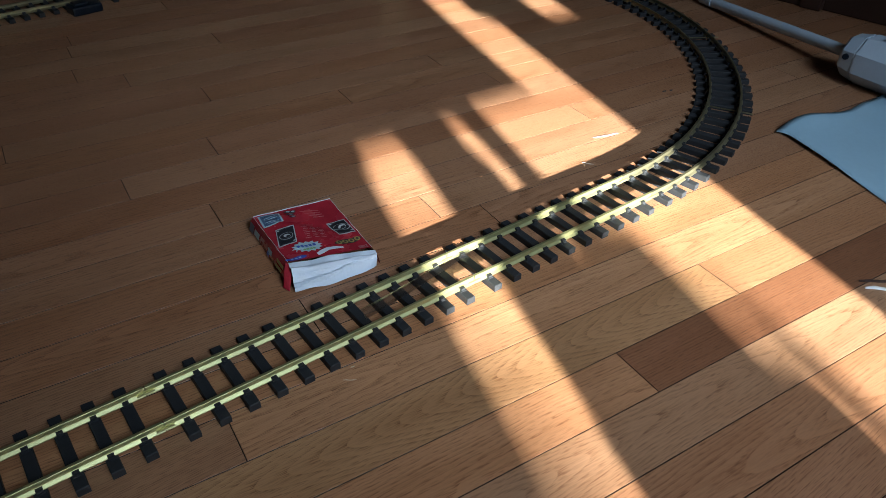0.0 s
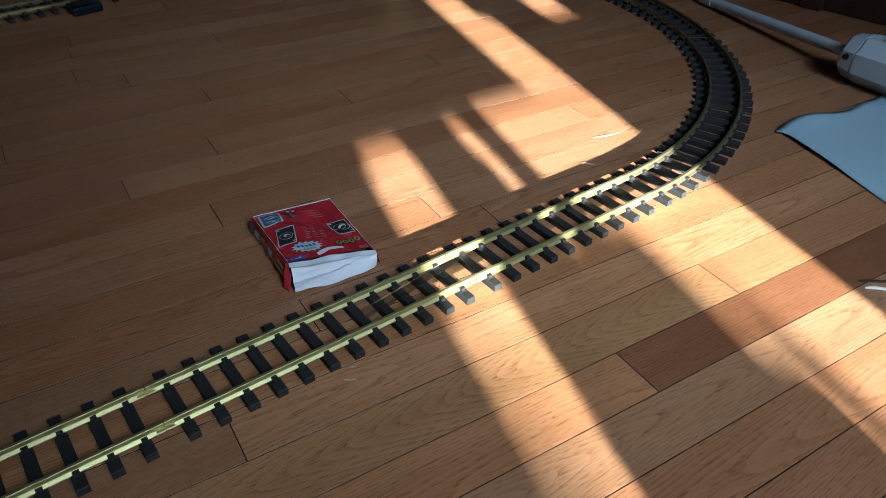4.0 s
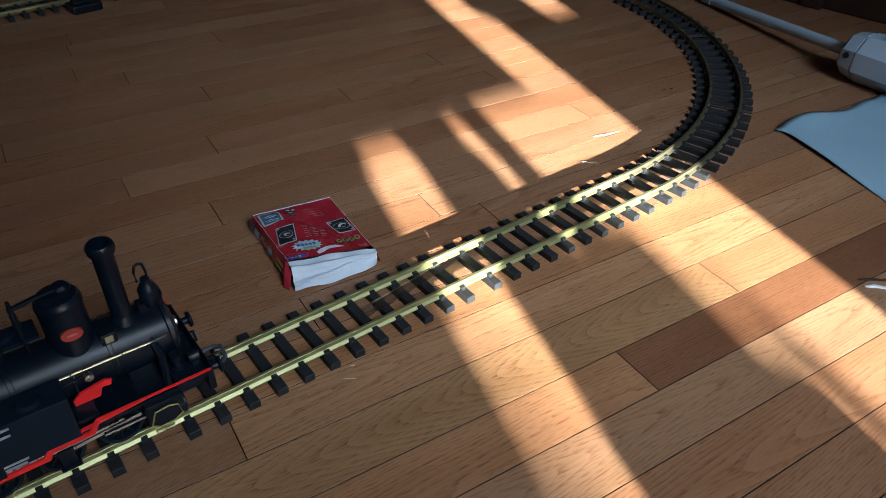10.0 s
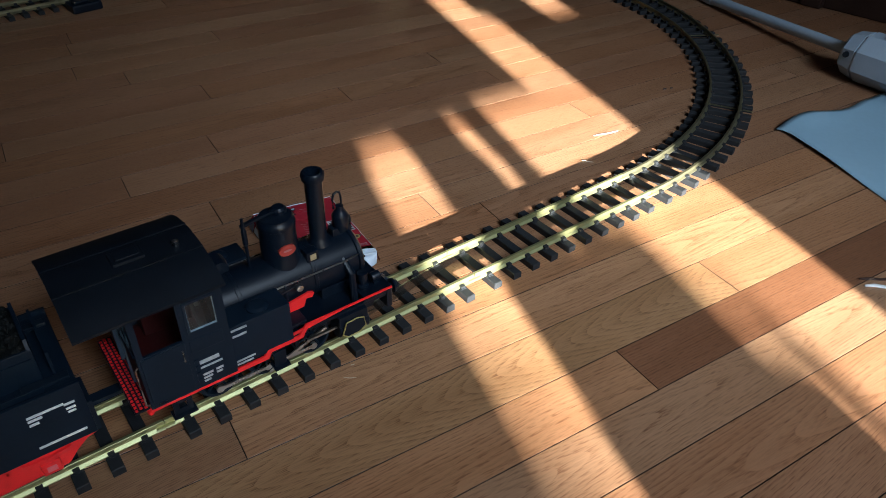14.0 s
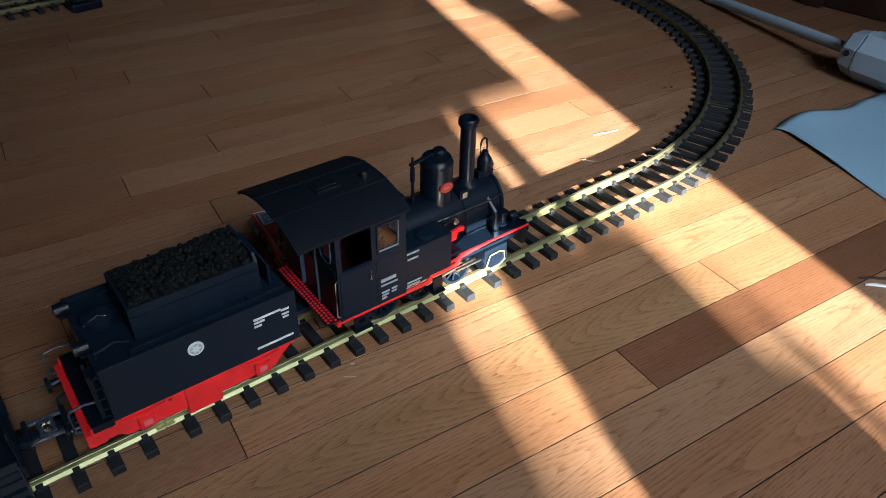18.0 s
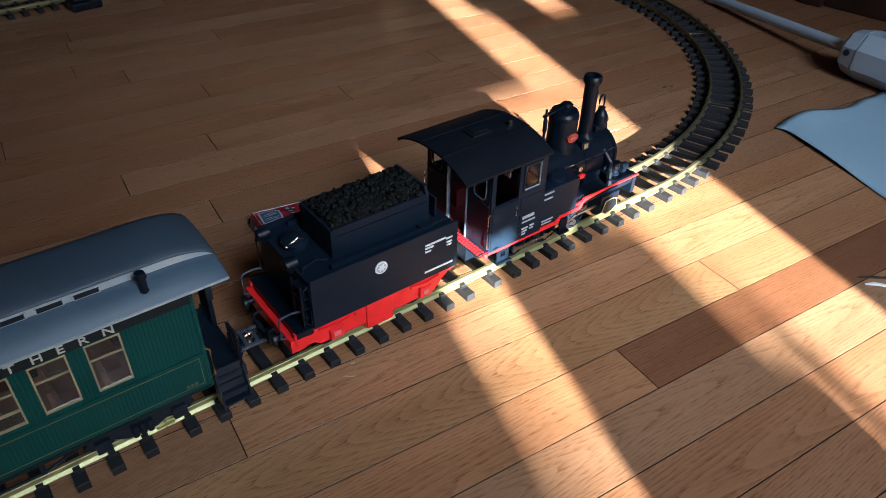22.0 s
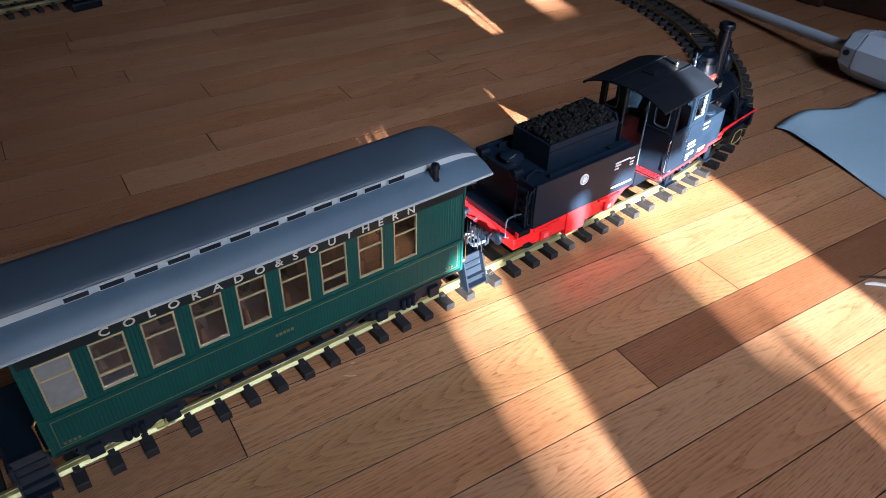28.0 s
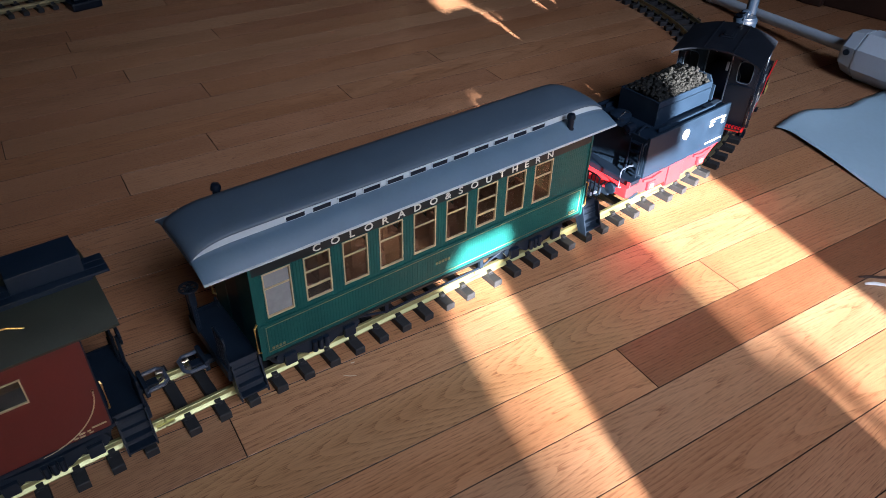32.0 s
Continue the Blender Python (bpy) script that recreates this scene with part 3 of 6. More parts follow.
    part("handrail", pipe([(-0.110, y * 0.0265, 0.106), (-0.06, y * 0.0270, 0.1065), (0.010, y * 0.0270, 0.1065), (0.026, y * 0.025, 0.1065)], 0.0008), STEEL, L, "thin steel handrail")
    for x in (-0.085, -0.050, -0.012, 0.014):
        part("rail_stanchion", rod((x, y * 0.0245, 0.1035), (x, y * 0.0278, 0.1068), 0.0009, seg=6), BLACK, L)
    part("sand_pipe", pipe([(-0.045, y * 0.015, 0.112), (-0.049, y * 0.026, 0.100), (-0.050, y * 0.030, 0.070)], 0.0012), BLACK, L)
boiler = smooth(part("boiler", turned([(0.0, -0.113), (0.0255, -0.113), (0.0255, -0.090), (0.0262, -0.0895), (0.0262, -0.0865), (0.0255, -0.086), (0.0255, -0.020), (0.0262, -0.0195), (0.0262, -0.0165), (0.0255, -0.016), (0.0255, 0.026), (0.0272, 0.027), (0.0272, 0.030), (0.024, 0.0325), (0.012, 0.0355), (0.0, 0.036)], (0, 0, 0.0945), 36, "X"), BLACK, L))
part("door_hinge", box(0.034, 0.0372, -0.018, 0.018, 0.0935, 0.0955, 0.0004), BLACK, boiler)
part("door_wheel", turned([(0.0, 0.0362), (0.0055, 0.0365), (0.0055, 0.0378), (0.0, 0.0392)], (0, 0, 0.0945), 14, "X"), STEEL, boiler)
part("saddle", box(-0.012, 0.026, -0.020, 0.020, 0.060, 0.080, 0.002), BLACK, L)
stack = smooth(part("chimney", turned([(0.0125, 0.113), (0.0120, 0.1185), (0.0086, 0.122), (0.0078, 0.126), (0.0078, 0.150), (0.0080, 0.180), (0.0084, 0.1828), (0.0100, 0.1838), (0.0105, 0.1872), (0.0101, 0.1900), (0.0090, 0.1914), (0.0070, 0.1914), (0.0068, 0.179), (0.0, 0.179)], (0, 0, 0), 28), BLACK, L))
dome = smooth(part("steam_dome", turned([(0.0180, 0.112), (0.0172, 0.117), (0.0163, 0.119), (0.0161, 0.1525), (0.0167, 0.1530), (0.0168, 0.1555), (0.0160, 0.1580), (0.0146, 0.1592), (0.0142, 0.1612), (0.0090, 0.1622), (0.0, 0.1624)], (-0.0385, 0, 0), 32), BLACK, L))
part("dome_cover", turned([(0.0070, 0.1615), (0.0070, 0.1655), (0.0050, 0.1675), (0.0, 0.168)], (-0.034, 0.002, 0), 16), BLACK, dome)
part("oval_plate", slab([(-0.0385 + 0.0078 * math.cos(2 * math.pi * k / 20), 0.1340 + 0.0054 * math.sin(2 * math.pi * k / 20)) for k in range(20)], "Y", -0.0174, -0.0140), PLATER, dome, "small red oval plate")
part("oval_plate_mark", slab([(-0.0385 + 0.0040 * math.cos(2 * math.pi * k / 16), 0.1340 + 0.0010 * math.sin(2 * math.pi * k / 16)) for k in range(16)], "Y", -0.0178, -0.0172), INKF, dome)
part("valve_arm", slab([(-0.0705, 0.1605), (-0.050, 0.1640), (-0.034, 0.1655), (-0.034, 0.1675), (-0.050, 0.1665), (-0.0705, 0.1632)], "Y", -0.0022, 0.0010), BLACK, L)
part("valve_spindle", turned([(0.0020, 0.117), (0.0015, 0.120), (0.0015, 0.143), (0.0024, 0.145), (0.0024, 0.158), (0.0013, 0.161), (0.0013, 0.1705), (0.0, 0.171)], (-0.0685, -0.002, 0), 10), BLACK, L)
part("safety_valve", turned([(0.004, 0.118), (0.004, 0.126), (0.0028, 0.130), (0.0024, 0.134), (0.0, 0.135)], (-0.1005, -0.001, 0), 12), BRASS2, L, "brass valve")
part("generator", turned([(0.0, -0.010), (0.0075, -0.009), (0.0085, -0.003), (0.0085, 0.006), (0.005, 0.010), (0.0, 0.011)], (-0.092, 0.012, 0.124), 18, "Y"), BLACK, L)
part("lubricator_box", box(-0.022, -0.010, -0.018, -0.008, 0.112, 0.123, 0.001), BLACK, L)
part("box_mark", box(-0.019, -0.013, -0.0186, -0.0178, 0.1145, 0.1205), GOLD, L)
lamp = smooth(part("headlamp", turned([(0.0, 0.1215), (0.0068, 0.1215), (0.0072, 0.1240), (0.0078, 0.1250), (0.0078, 0.1375), (0.0070, 0.1390), (0.0052, 0.1420), (0.0036, 0.1445), (0.0036, 0.1475), (0.0, 0.1480)], (0.0235, 0, 0), 22), BLACK, L))
part("lamp_lens", turned([(0.0, 0.0), (0.0050, 0.0005), (0.0, 0.0020)], (0.0315, 0, 0.131), 16, "X"), FROST, lamp, "clear pale lens")
part("lamp_bracket", box(0.012, 0.032, -0.005, 0.005, 0.1175, 0.127, 0.001), BLACK, L)
part("lamp_loop", pipe([(0.0175, 0, 0.1460), (0.0170, 0, 0.156), (0.0185, 0, 0.161), (0.0215, 0, 0.1625), (0.0245, 0, 0.161), (0.0255, 0, 0.155), (0.0255, 0, 0.146)], 0.0011), BLACK, lamp)
part("valve_boss", turned([(0.0, 0.0), (0.0032, 0.0), (0.0032, -0.005), (0.0, -0.0055)], (-0.0392, -0.0305, 0.1040), 12, "Y"), STEEL, L, "bright steel boss")
part("boss_pipe", pipe([(-0.0392, -0.030, 0.1040), (-0.060, -0.0285, 0.1000), (-0.075, -0.0270, 0.0985)], 0.0011), BLACK, L)
part("front_beam", box(0.041, 0.047, -0.048, 0.048, 0.050, 0.0745, 0.001), BLACK, L)
part("front_deck", box(0.016, 0.0465, -0.047, 0.047, 0.0670, 0.0745, 0.001), BLACK, L)
for y in (-0.034, 0.034):
    smooth(part("front_lamp", turned([(0.0, 0.0), (0.0042, 0.0005), (0.0048, 0.003), (0.0048, 0.009), (0.0040, 0.0095), (0.0, 0.0085)], (0.032, y, 0.0815), 14, "X"), BLACK, L))
    part("lamp_foot", box(0.034, 0.040, y - 0.003, y + 0.003, 0.073, 0.078, 0.0005), BLACK, L)
    smooth(part("buffer", turned([(0.0035, 0.046), (0.0035, 0.054), (0.0075, 0.055), (0.0070, 0.0575), (0.0, 0.0585)], (0, y, 0.061), 14, "X"), BLACK, L))
    part("brake_hose", pipe([(0.047, y * 0.6, 0.060), (0.054, y * 0.6, 0.057), (0.055, y * 0.6, 0.046)], 0.0014), UNDER, L)
for y in (-1, 1):
    part("air_pump", turned([(0.0, 0.0665), (0.0056, 0.0670), (0.0056, 0.0770), (0.0036, 0.0780), (0.0036, 0.0820), (0.0050, 0.0830), (0.0050, 0.0910), (0.0, 0.0920)], (0.024, y * 0.033, 0), 16), BLACK, L)
coupler(L, 0.037, 1)
# cab
CAB_HOLES = [(-0.1785, -0.1480, 0.1165, 0.1530), (-0.1420, -0.1185, 0.1215, 0.1510)]
for y in (-1, 1):
    w = part("cab_side", panel_with_holes(-0.1835, -0.1115, 0.0620, 0.1590, *both(y, CW - 0.0025, CW), CAB_HOLES), SATIN, L)
    part("window_frame", frame_rect(-0.1430, -0.1175, 0.1205, 0.1520, *both(y, CW - 0.0008, CW + 0.0012), 0.0020), SATIN, w)
    part("window_rim", frame_rect(-0.1412, -0.1193, 0.1223, 0.1502, *both(y, CW - 0.0016, CW + 0.0002), 0.0006), ROOFL, w, "thin pale rim")
    part("window_pane", box(-0.1415, -0.1190, *both(y, CW - 0.0020, CW - 0.0014), 0.1220, 0.1505), PANE, w)
    part("door_panel", box(-0.1815, -0.1475, *both(y, CW - 0.0002, CW + 0.0010), 0.0635, 0.1150, 0.0005), SATIN, w)
    part("door_handle", pipe([(-0.1505, y * CW, 0.097), (-0.1505, y * (CW + 0.002), 0.098), (-0.1505, y * (CW + 0.002), 0.108), (-0.1505, y * CW, 0.109)], 0.0007), STEEL, w, "thin steel handle")
    part("access_panel", box(-0.1440, -0.1170, *both(y, CW - 0.0002, CW + 0.0006), 0.1010, 0.1140, 0.0004), SATIN, w)
    part("grab_rail", pipe([(-0.1840, y * CW, 0.068), (-0.1865, y * (CW + 0.0005), 0.070), (-0.1865, y * (CW + 0.0005), 0.108), (-0.1840, y * CW, 0.110)], 0.0008), STEEL, L, "thin steel rail")
    turn_side(part("rear_plate", panel_with_holes(*both(y, 0.0165, CW - 0.003), 0.0620, 0.1575, -0.0012, 0.0012, [(*both(y, 0.0265, 0.0440), 0.1225, 0.1500)]), SATIN, L), -0.1825)
    rim = []
    for k in range(25):
        a = 2 * math.pi * k / 24
        cx, cz = math.copysign(abs(math.cos(a)) ** 0.5, math.cos(a)), math.copysign(abs(math.sin(a)) ** 0.5, math.sin(a))
        rim.append((-0.1843, y * 0.03525 + 0.0095 * cx, 0.13625 + 0.0145 * cz))
    part("rear_window_rim", pipe(rim, 0.0006, 6), ROOFG, L, "pale window rim")
    # the post's grey is a glint put into its colour
    part("door_post", box(-0.1855, -0.1815, *both(y, 0.0150, 0.0164), 0.0620, 0.1640, 0.0004), ROOFG, L, "door post with its glint painted grey")
    part("plate_rib", box(-0.1848, -0.1836, *both(y, 0.0175, CW - 0.004), 0.1165, 0.1180), SATIN, L)
turn_side(part("cab_front", panel_with_holes(-CW + 0.003, CW - 0.003, 0.0620, 0.1575, -0.0012, 0.0012, [(-0.045, -0.029, 0.124, 0.148), (0.029, 0.045, 0.124, 0.148)]), SATIN, L), -0.1130)
part("cab_floor", box(-0.183, -0.113, -CW + 0.003, CW - 0.003, 0.0600, 0.0640), CABRED, L)
part("red_side_box", box(-0.160, -0.118, 0.030, CW - 0.003, 0.064, 0.086, 0.001), CABRED, L, "dull red seat box")
part("rear_beam", box(-0.1870, -0.1810, -0.048, 0.048, 0.0545, 0.0608, 0.0008), RED, L, "red rear beam")
part("tread_plate", box(-0.1960, -0.1840, -0.0500, 0.0500, 0.0610, 0.0626, 0.0003), BLACK, L, "dark tread plate")
bm = bmesh.new()
for k in range(24):
    for j in range(3):
        box(-0.1950 + 0.0036 * j, -0.1928 + 0.0036 * j, -0.0490 + 0.0041 * k + 0.0012 * (j % 2), -0.0466 + 0.0041 * k + 0.0012 * (j % 2), 0.0625, 0.0632, bm=bm)
part("tread_pattern", bm, RED, L, "raised red tread studs")


def arch(half, edge, crown, thick, n=16):
    """The outline of a vaulted roof, in (y, z)."""
    up = [(-half + 2 * half * k / n, edge + (crown - edge) * (1 - abs(-1 + 2 * k / n) ** 2.2)) for k in range(n + 1)]
    return up + [(y, z - thick) for y, z in reversed(up)]


def under_roof(y):
    return 0.1575 + 0.0135 * (1 - (abs(y) / 0.0560) ** 2.2) - 0.0012


gable = [(-0.050 + 0.005 * k, under_roof(-0.050 + 0.005 * k)) for k in range(21)] + [(0.050, 0.1576), (-0.050, 0.1576)]
part("front_gable", slab(gable, "X", -0.1140, -0.1120), SATIN, L)
for y in (-1, 1):
    gable = [(y * (0.0166 + 0.00334 * k), under_roof(0.0166 + 0.00334 * k)) for k in range(11)] + [(y * 0.050, 0.1576), (y * 0.0166, 0.1576)]
    part("rear_gable", slab(gable, "X", -0.1835, -0.1815), SATIN, L)
roof = smooth(part("cab_roof", loft([[(x, y, z) for y, z in arch(0.0560, 0.1580, 0.1715, 0.0020)] for x in (-0.2190, -0.2180, -0.1090, -0.1080)]), ROOFB, L))
hatch = part("roof_hatch", box(-0.173, -0.149, -0.0085, 0.0085, 0.1700, 0.1738, 0.0010), ROOFB, roof)
part("hatch_lid", box(-0.170, -0.152, -0.0055, 0.0055, 0.1737, 0.1752, 0.0006), ROOFB, hatch)
for y in (-1, 1):
    part("roof_strip", box(-0.2188, -0.1082, *both(y, 0.0170, 0.0190), 0.1690, 0.1714), ROOFB, roof)
part("whistle", turned([(0.0020, 0.168), (0.0020, 0.1725), (0.0026, 0.173), (0.0026, 0.1760), (0.0010, 0.1770), (0.0, 0.1775)], (-0.1250, -0.008, 0), 12), STEEL, roof, "bright steel whistle")
for y in (-1, 1):
    part("roof_rib", box(-0.2190, -0.1085, *both(y, 0.0540, 0.0562), 0.1556, 0.1580), ROOFB, roof)
part("backhead", turned([(0.0, -0.1150), (0.024, -0.1152), (0.024, -0.120), (0.0, -0.122)], (0, 0, 0.098), 24, "X"), BLACK, L)
for y, z in ((-0.017, 0.134), (0.000, 0.138), (0.015, 0.138)):
    part("gauge", turned([(0.0, -0.1240), (0.0044, -0.1235), (0.0044, -0.1150), (0.0, -0.1145)], (0, y, z), 18, "X"), WHITE, L, "white-faced round gauge")
for y in (-0.010, -0.004):
    part("water_glass", box(-0.1230, -0.1200, y - 0.0016, y + 0.0016, 0.110, 0.122), WHITE, L, "pale gauge glass")
for y in (-1, 1):
    for k in range(4):
        part("louvre", box(-0.1440, -0.1405, *both(y, CW - 0.0002, CW + 0.0008), 0.0690 + 0.007 * k, 0.0725 + 0.007 * k), SATIN, L)
bars(L, "plate_print", -CW - 0.0006, [(-0.1400, -0.1238, 0.0890, 0.0034), (-0.1400, -0.1220, 0.0832, 0.0016), (-0.1395, -0.1310, 0.0750, 0.0018), (-0.1395, -0.1320, 0.0715, 0.0018), (-0.1395, -0.1340, 0.0680, 0.0018), (-0.1285, -0.1225, 0.0755, 0.0018), (-0.1285, -0.1235, 0.0720, 0.0018),
                                 (-0.1110, -0.0975, 0.1065, 0.0018), (-0.1105, -0.0985, 0.1000, 0.0018), (-0.1110, -0.0945, 0.0725, 0.0015), (-0.1110, -0.0965, 0.0690, 0.0015), (-0.1770, -0.1710, 0.0660, 0.0014)], PRINT_SHADED)
AXLES = (-0.030, -0.076, -0.122)
for x in AXLES:
    wheelset(L, x, 0.0180, UNDER, 10)
coupling = []
for y in (-1, 1):
    keep, OFF = OFF, Vector((0, 0, 0))
    bm = box(-0.049, 0.049, -0.0010, 0.0010, -0.0020, 0.0020, 0.0004)
    for x in (-0.046, 0.0, 0.046):
        turned([(0.0036, -0.0013), (0.0036, 0.0013)], (x, 0, 0), 14, "Y", bm)
    ob = part("coupling_rod", bm, STEEL, L, "bright steel rod")
    bm = box(-0.002, 0.062, -0.0009, 0.0009, -0.0016, 0.0016, 0.0004)
    main = part("connecting_rod", bm, STEEL, L, "bright steel rod")
    OFF = keep
    coupling.append((ob, main, Vector((AXLES[1] - OFF.x, y * 0.0300, 0.0183)), y))

# ---- tender ----
tender = vehicle("tender", "black toy tender heaped with coal on a bright red frame", "toy train", -0.258, -0.358)
T = tender
TW = 0.0500
part("tank_floor", box(-0.3800, -0.2215, -TW + 0.003, TW - 0.003, 0.0640, 0.0670), SATIN, T)
for y in (-1, 1):
    part("tank_side", box(-0.3800, -0.2205, *both(y, TW - 0.003, TW), 0.0637, 0.1178, 0.0006), SATIN, T)
    outline = [(-0.3985, 0.0480), (-0.3985, 0.0637), (-0.2205, 0.0637), (-0.2205, 0.0610), (-0.2290, 0.0585), (-0.2380, 0.0510), (-0.2460, 0.0415), (-0.2960, 0.0400), (-0.2960, 0.0330), (-0.3260, 0.0330), (-0.3260, 0.0400), (-0.3740, 0.0410), (-0.3800, 0.0460), (-0.3880, 0.0460), (-0.3900, 0.0440), (-0.3985, 0.0440)]
    part("side_frame", slab(outline, "Y", *both(y, 0.0430, 0.0470)), RED, T, "bright red frame side")
    part("battery_box", box(-0.3255, -0.2965, *both(y, 0.0465, 0.0490), 0.0335, 0.0630, 0.0006), RED, T)
    for x in (-0.258, -0.358):
        part("axle_box", box(x - 0.007, x + 0.007, *both(y, 0.0465, 0.0505), 0.0420, 0.0540, 0.001), RED, T)
        part("leaf_spring", slab([(x - 0.017, 0.0575), (x, 0.0535), (x + 0.017, 0.0575), (x + 0.017, 0.0605), (x, 0.0580), (x - 0.017, 0.0605)], "Y", *both(y, 0.0465, 0.0495)), RED, T)
        part("box_mark", box(x - 0.0035, x + 0.0035, *both(y, 0.0500, 0.0508), 0.0450, 0.0505), ROSE, T, "rose square of painted glare")
    for x in (-0.285, -0.337, -0.384):
        part("frame_bolt", turned([(0.0, 0.0), (0.0016, 0.0), (0.0016, 0.0008), (0.0, 0.0010)], (x, y * 0.0470, 0.0575), 8, "Y"), RED, T)
    part("corner_rail", pipe([(-0.3815, y * 0.0460, 0.068), (-0.3850, y * 0.0460, 0.070), (-0.3850, y * 0.0460, 0.108), (-0.3815, y * 0.0460, 0.111)], 0.0009), UNDER, T, "thin blackened rail")
    part("bunker_side", box(-0.3440, -0.2420, *both(y, 0.0265, 0.0285), 0.1130, 0.1440, 0.0006), SATIN, T)
    part("bunker_rib", box(-0.3440, -0.2420, *both(y, 0.0285, 0.0296), 0.1345, 0.1362), SATIN, T)
    part("coaming", box(-0.3540, -0.2420, *both(y, 0.0395, 0.0415), 0.1130, 0.1185, 0.0004), SATIN, T)
    part("tool_tray", box(-0.2560, -0.2240, *both(y, 0.0310, 0.0380), 0.1135, 0.1165, 0.0006), UNDER, T)
part("tank_top", box(-0.3790, -0.2215, -TW + 0.003, TW - 0.003, 0.1100, 0.1135), SATIN, T)
part("tank_end", box(-0.3805, -0.3775, -TW + 0.003, TW - 0.003, 0.0637, 0.1150, 0.0005), SATIN, T)
part("tank_front", box(-0.2240, -0.2210, -TW + 0.003, TW - 0.003, 0.0637, 0.1100, 0.0005), SATIN, T)
part("bunker_end", slab([(-0.0285, 0.1130), (0.0285, 0.1130), (0.0285, 0.1430), (0.020, 0.1440), (-0.020, 0.1440), (-0.0285, 0.1430)], "X", -0.3455, -0.3430), SATIN, T)
part("bunker_front", slab([(-0.0285, 0.1130), (0.0285, 0.1130), (0.0285, 0.1430), (0.024, 0.1505), (-0.024, 0.1505), (-0.0285, 0.1430)], "X", -0.2425, -0.2400), SATIN, T)
part("bunker_plate", slab([(-0.0285, 0.1130), (0.0285, 0.1130), (0.0285, 0.1360), (-0.0285, 0.1360)], "X", -0.2330, -0.2310), SATIN, T)
rnd = random.Random(5)
bm = bmesh.new()
for k in range(700):
    x, y = rnd.uniform(-0.341, -0.2445), rnd.uniform(-0.0255, 0.0255)
    z = 0.1415 + 0.0105 * (1 - (y / 0.030) ** 2) * (0.35 + 0.65 * math.sin((x + 0.345) / 0.105 * math.pi * 0.62)) + rnd.uniform(-0.002, 0.0022)
    r = rnd.uniform(0.0016, 0.0032)
    res = bmesh.ops.create_icosphere(bm, subdivisions=1, radius=r, matrix=Matrix.Translation((x, y, z)) @ Euler((rnd.random() * 6, rnd.random() * 6, 0)).to_matrix().to_4x4())
    for v in res["verts"]:
        v.co += Vector((rnd.uniform(-1, 1), rnd.uniform(-1, 1), rnd.uniform(-1, 1))) * r * 0.28
tagged(part("coal", bm, COALM, T, "heap of black coal lumps"), kind="stuff")
part("coal_bed", box(-0.343, -0.2425, -0.0265, 0.0265, 0.1135, 0.1425), COALM, T)
smooth(part("water_hatch", turned([(0.0115, 0.1135), (0.0115, 0.1180), (0.0130, 0.1185), (0.0130, 0.1205), (0.009, 0.1225), (0.0, 0.123)], (-0.362, 0.010, 0), 24), SATIN, T))
part("hatch_hinge", pipe([(-0.374, 0.004, 0.1190), (-0.362, 0.004, 0.1250), (-0.351, 0.004, 0.1190)], 0.0010), STEEL, T)
part("deck_pipe", pipe([(-0.376, -0.030, 0.1135), (-0.376, -0.030, 0.1180), (-0.360, -0.026, 0.1185), (-0.350, -0.026, 0.1135)], 0.0014), UNDER, T)
for y in (-0.020, 0.034):
    smooth(part("deck_lamp", turned([(0.0, -0.007), (0.0055, -0.006), (0.006, 0.005), (0.0, 0.006)], (-0.382, y, 0.1200), 14, "X"), BLACK, T))
    part("lamp_foot", box(-0.385, -0.379, y - 0.003, y + 0.003, 0.1120, 0.1150), BLACK, T)
part("rear_beam", box(-0.4030, -0.3970, -0.047, 0.047, 0.0440, 0.0575, 0.0008), RED, T, "bright red beam")
part("rear_deck", box(-0.3968, -0.3800, -0.0475, 0.0475, 0.0578, 0.0645, 0.0006), BLACK, T)
part("frame", box(-0.396, -0.216, -0.016, 0.016, 0.030, 0.063), UNDER, T)
for k, z in enumerate((0.074, 0.085, 0.096, 0.107)):
    part("ladder_rung", box(-0.3870, -0.3805, -0.044, -0.028, z - 0.0009, z + 0.0009), BLACK, T)
for y in (-0.044, -0.028):
    part("ladder_rail", box(-0.3875, -0.3855, y - 0.0008, y + 0.0008, 0.066, 0.112), BLACK, T)
for y in (-0.030, 0.030):
    smooth(part("buffer", turned([(0.0035, -0.403), (0.0035, -0.410), (0.0075, -0.411), (0.0070, -0.4135), (0.0, -0.4145)], (0, y, 0.0540), 14, "X"), BLACK, T))
    part("brake_hose", pipe([(-0.403, y * 0.5, 0.052), (-0.410, y * 0.5, 0.050), (-0.411, y * 0.5, 0.038)], 0.0014), UNDER, T)
for y in (-0.038, 0.038):
    part("hoop_rail", pipe([(-0.4030, y, 0.056), (-0.4075, y, 0.058), (-0.4075, y, 0.078), (-0.4060, y, 0.081), (-0.3960, y, 0.082), (-0.3870, y, 0.080)], 0.0011), COUPLE, T, "bent grey hoop")
part("drawbar", box(-0.218, -0.186, -0.005, 0.005, 0.046, 0.050), UNDER, T)
coupler(T, -0.396, -1)
EX, EZ = -0.3088, 0.1014
part("emblem", slab([(EX + 0.0066 * math.cos(2 * math.pi * k / 28), EZ + 0.0066 * math.sin(2 * math.pi * k / 28)) for k in range(28)], "Y", -TW - 0.0008, -TW + 0.0004), WHITE, T, "round white emblem plate")
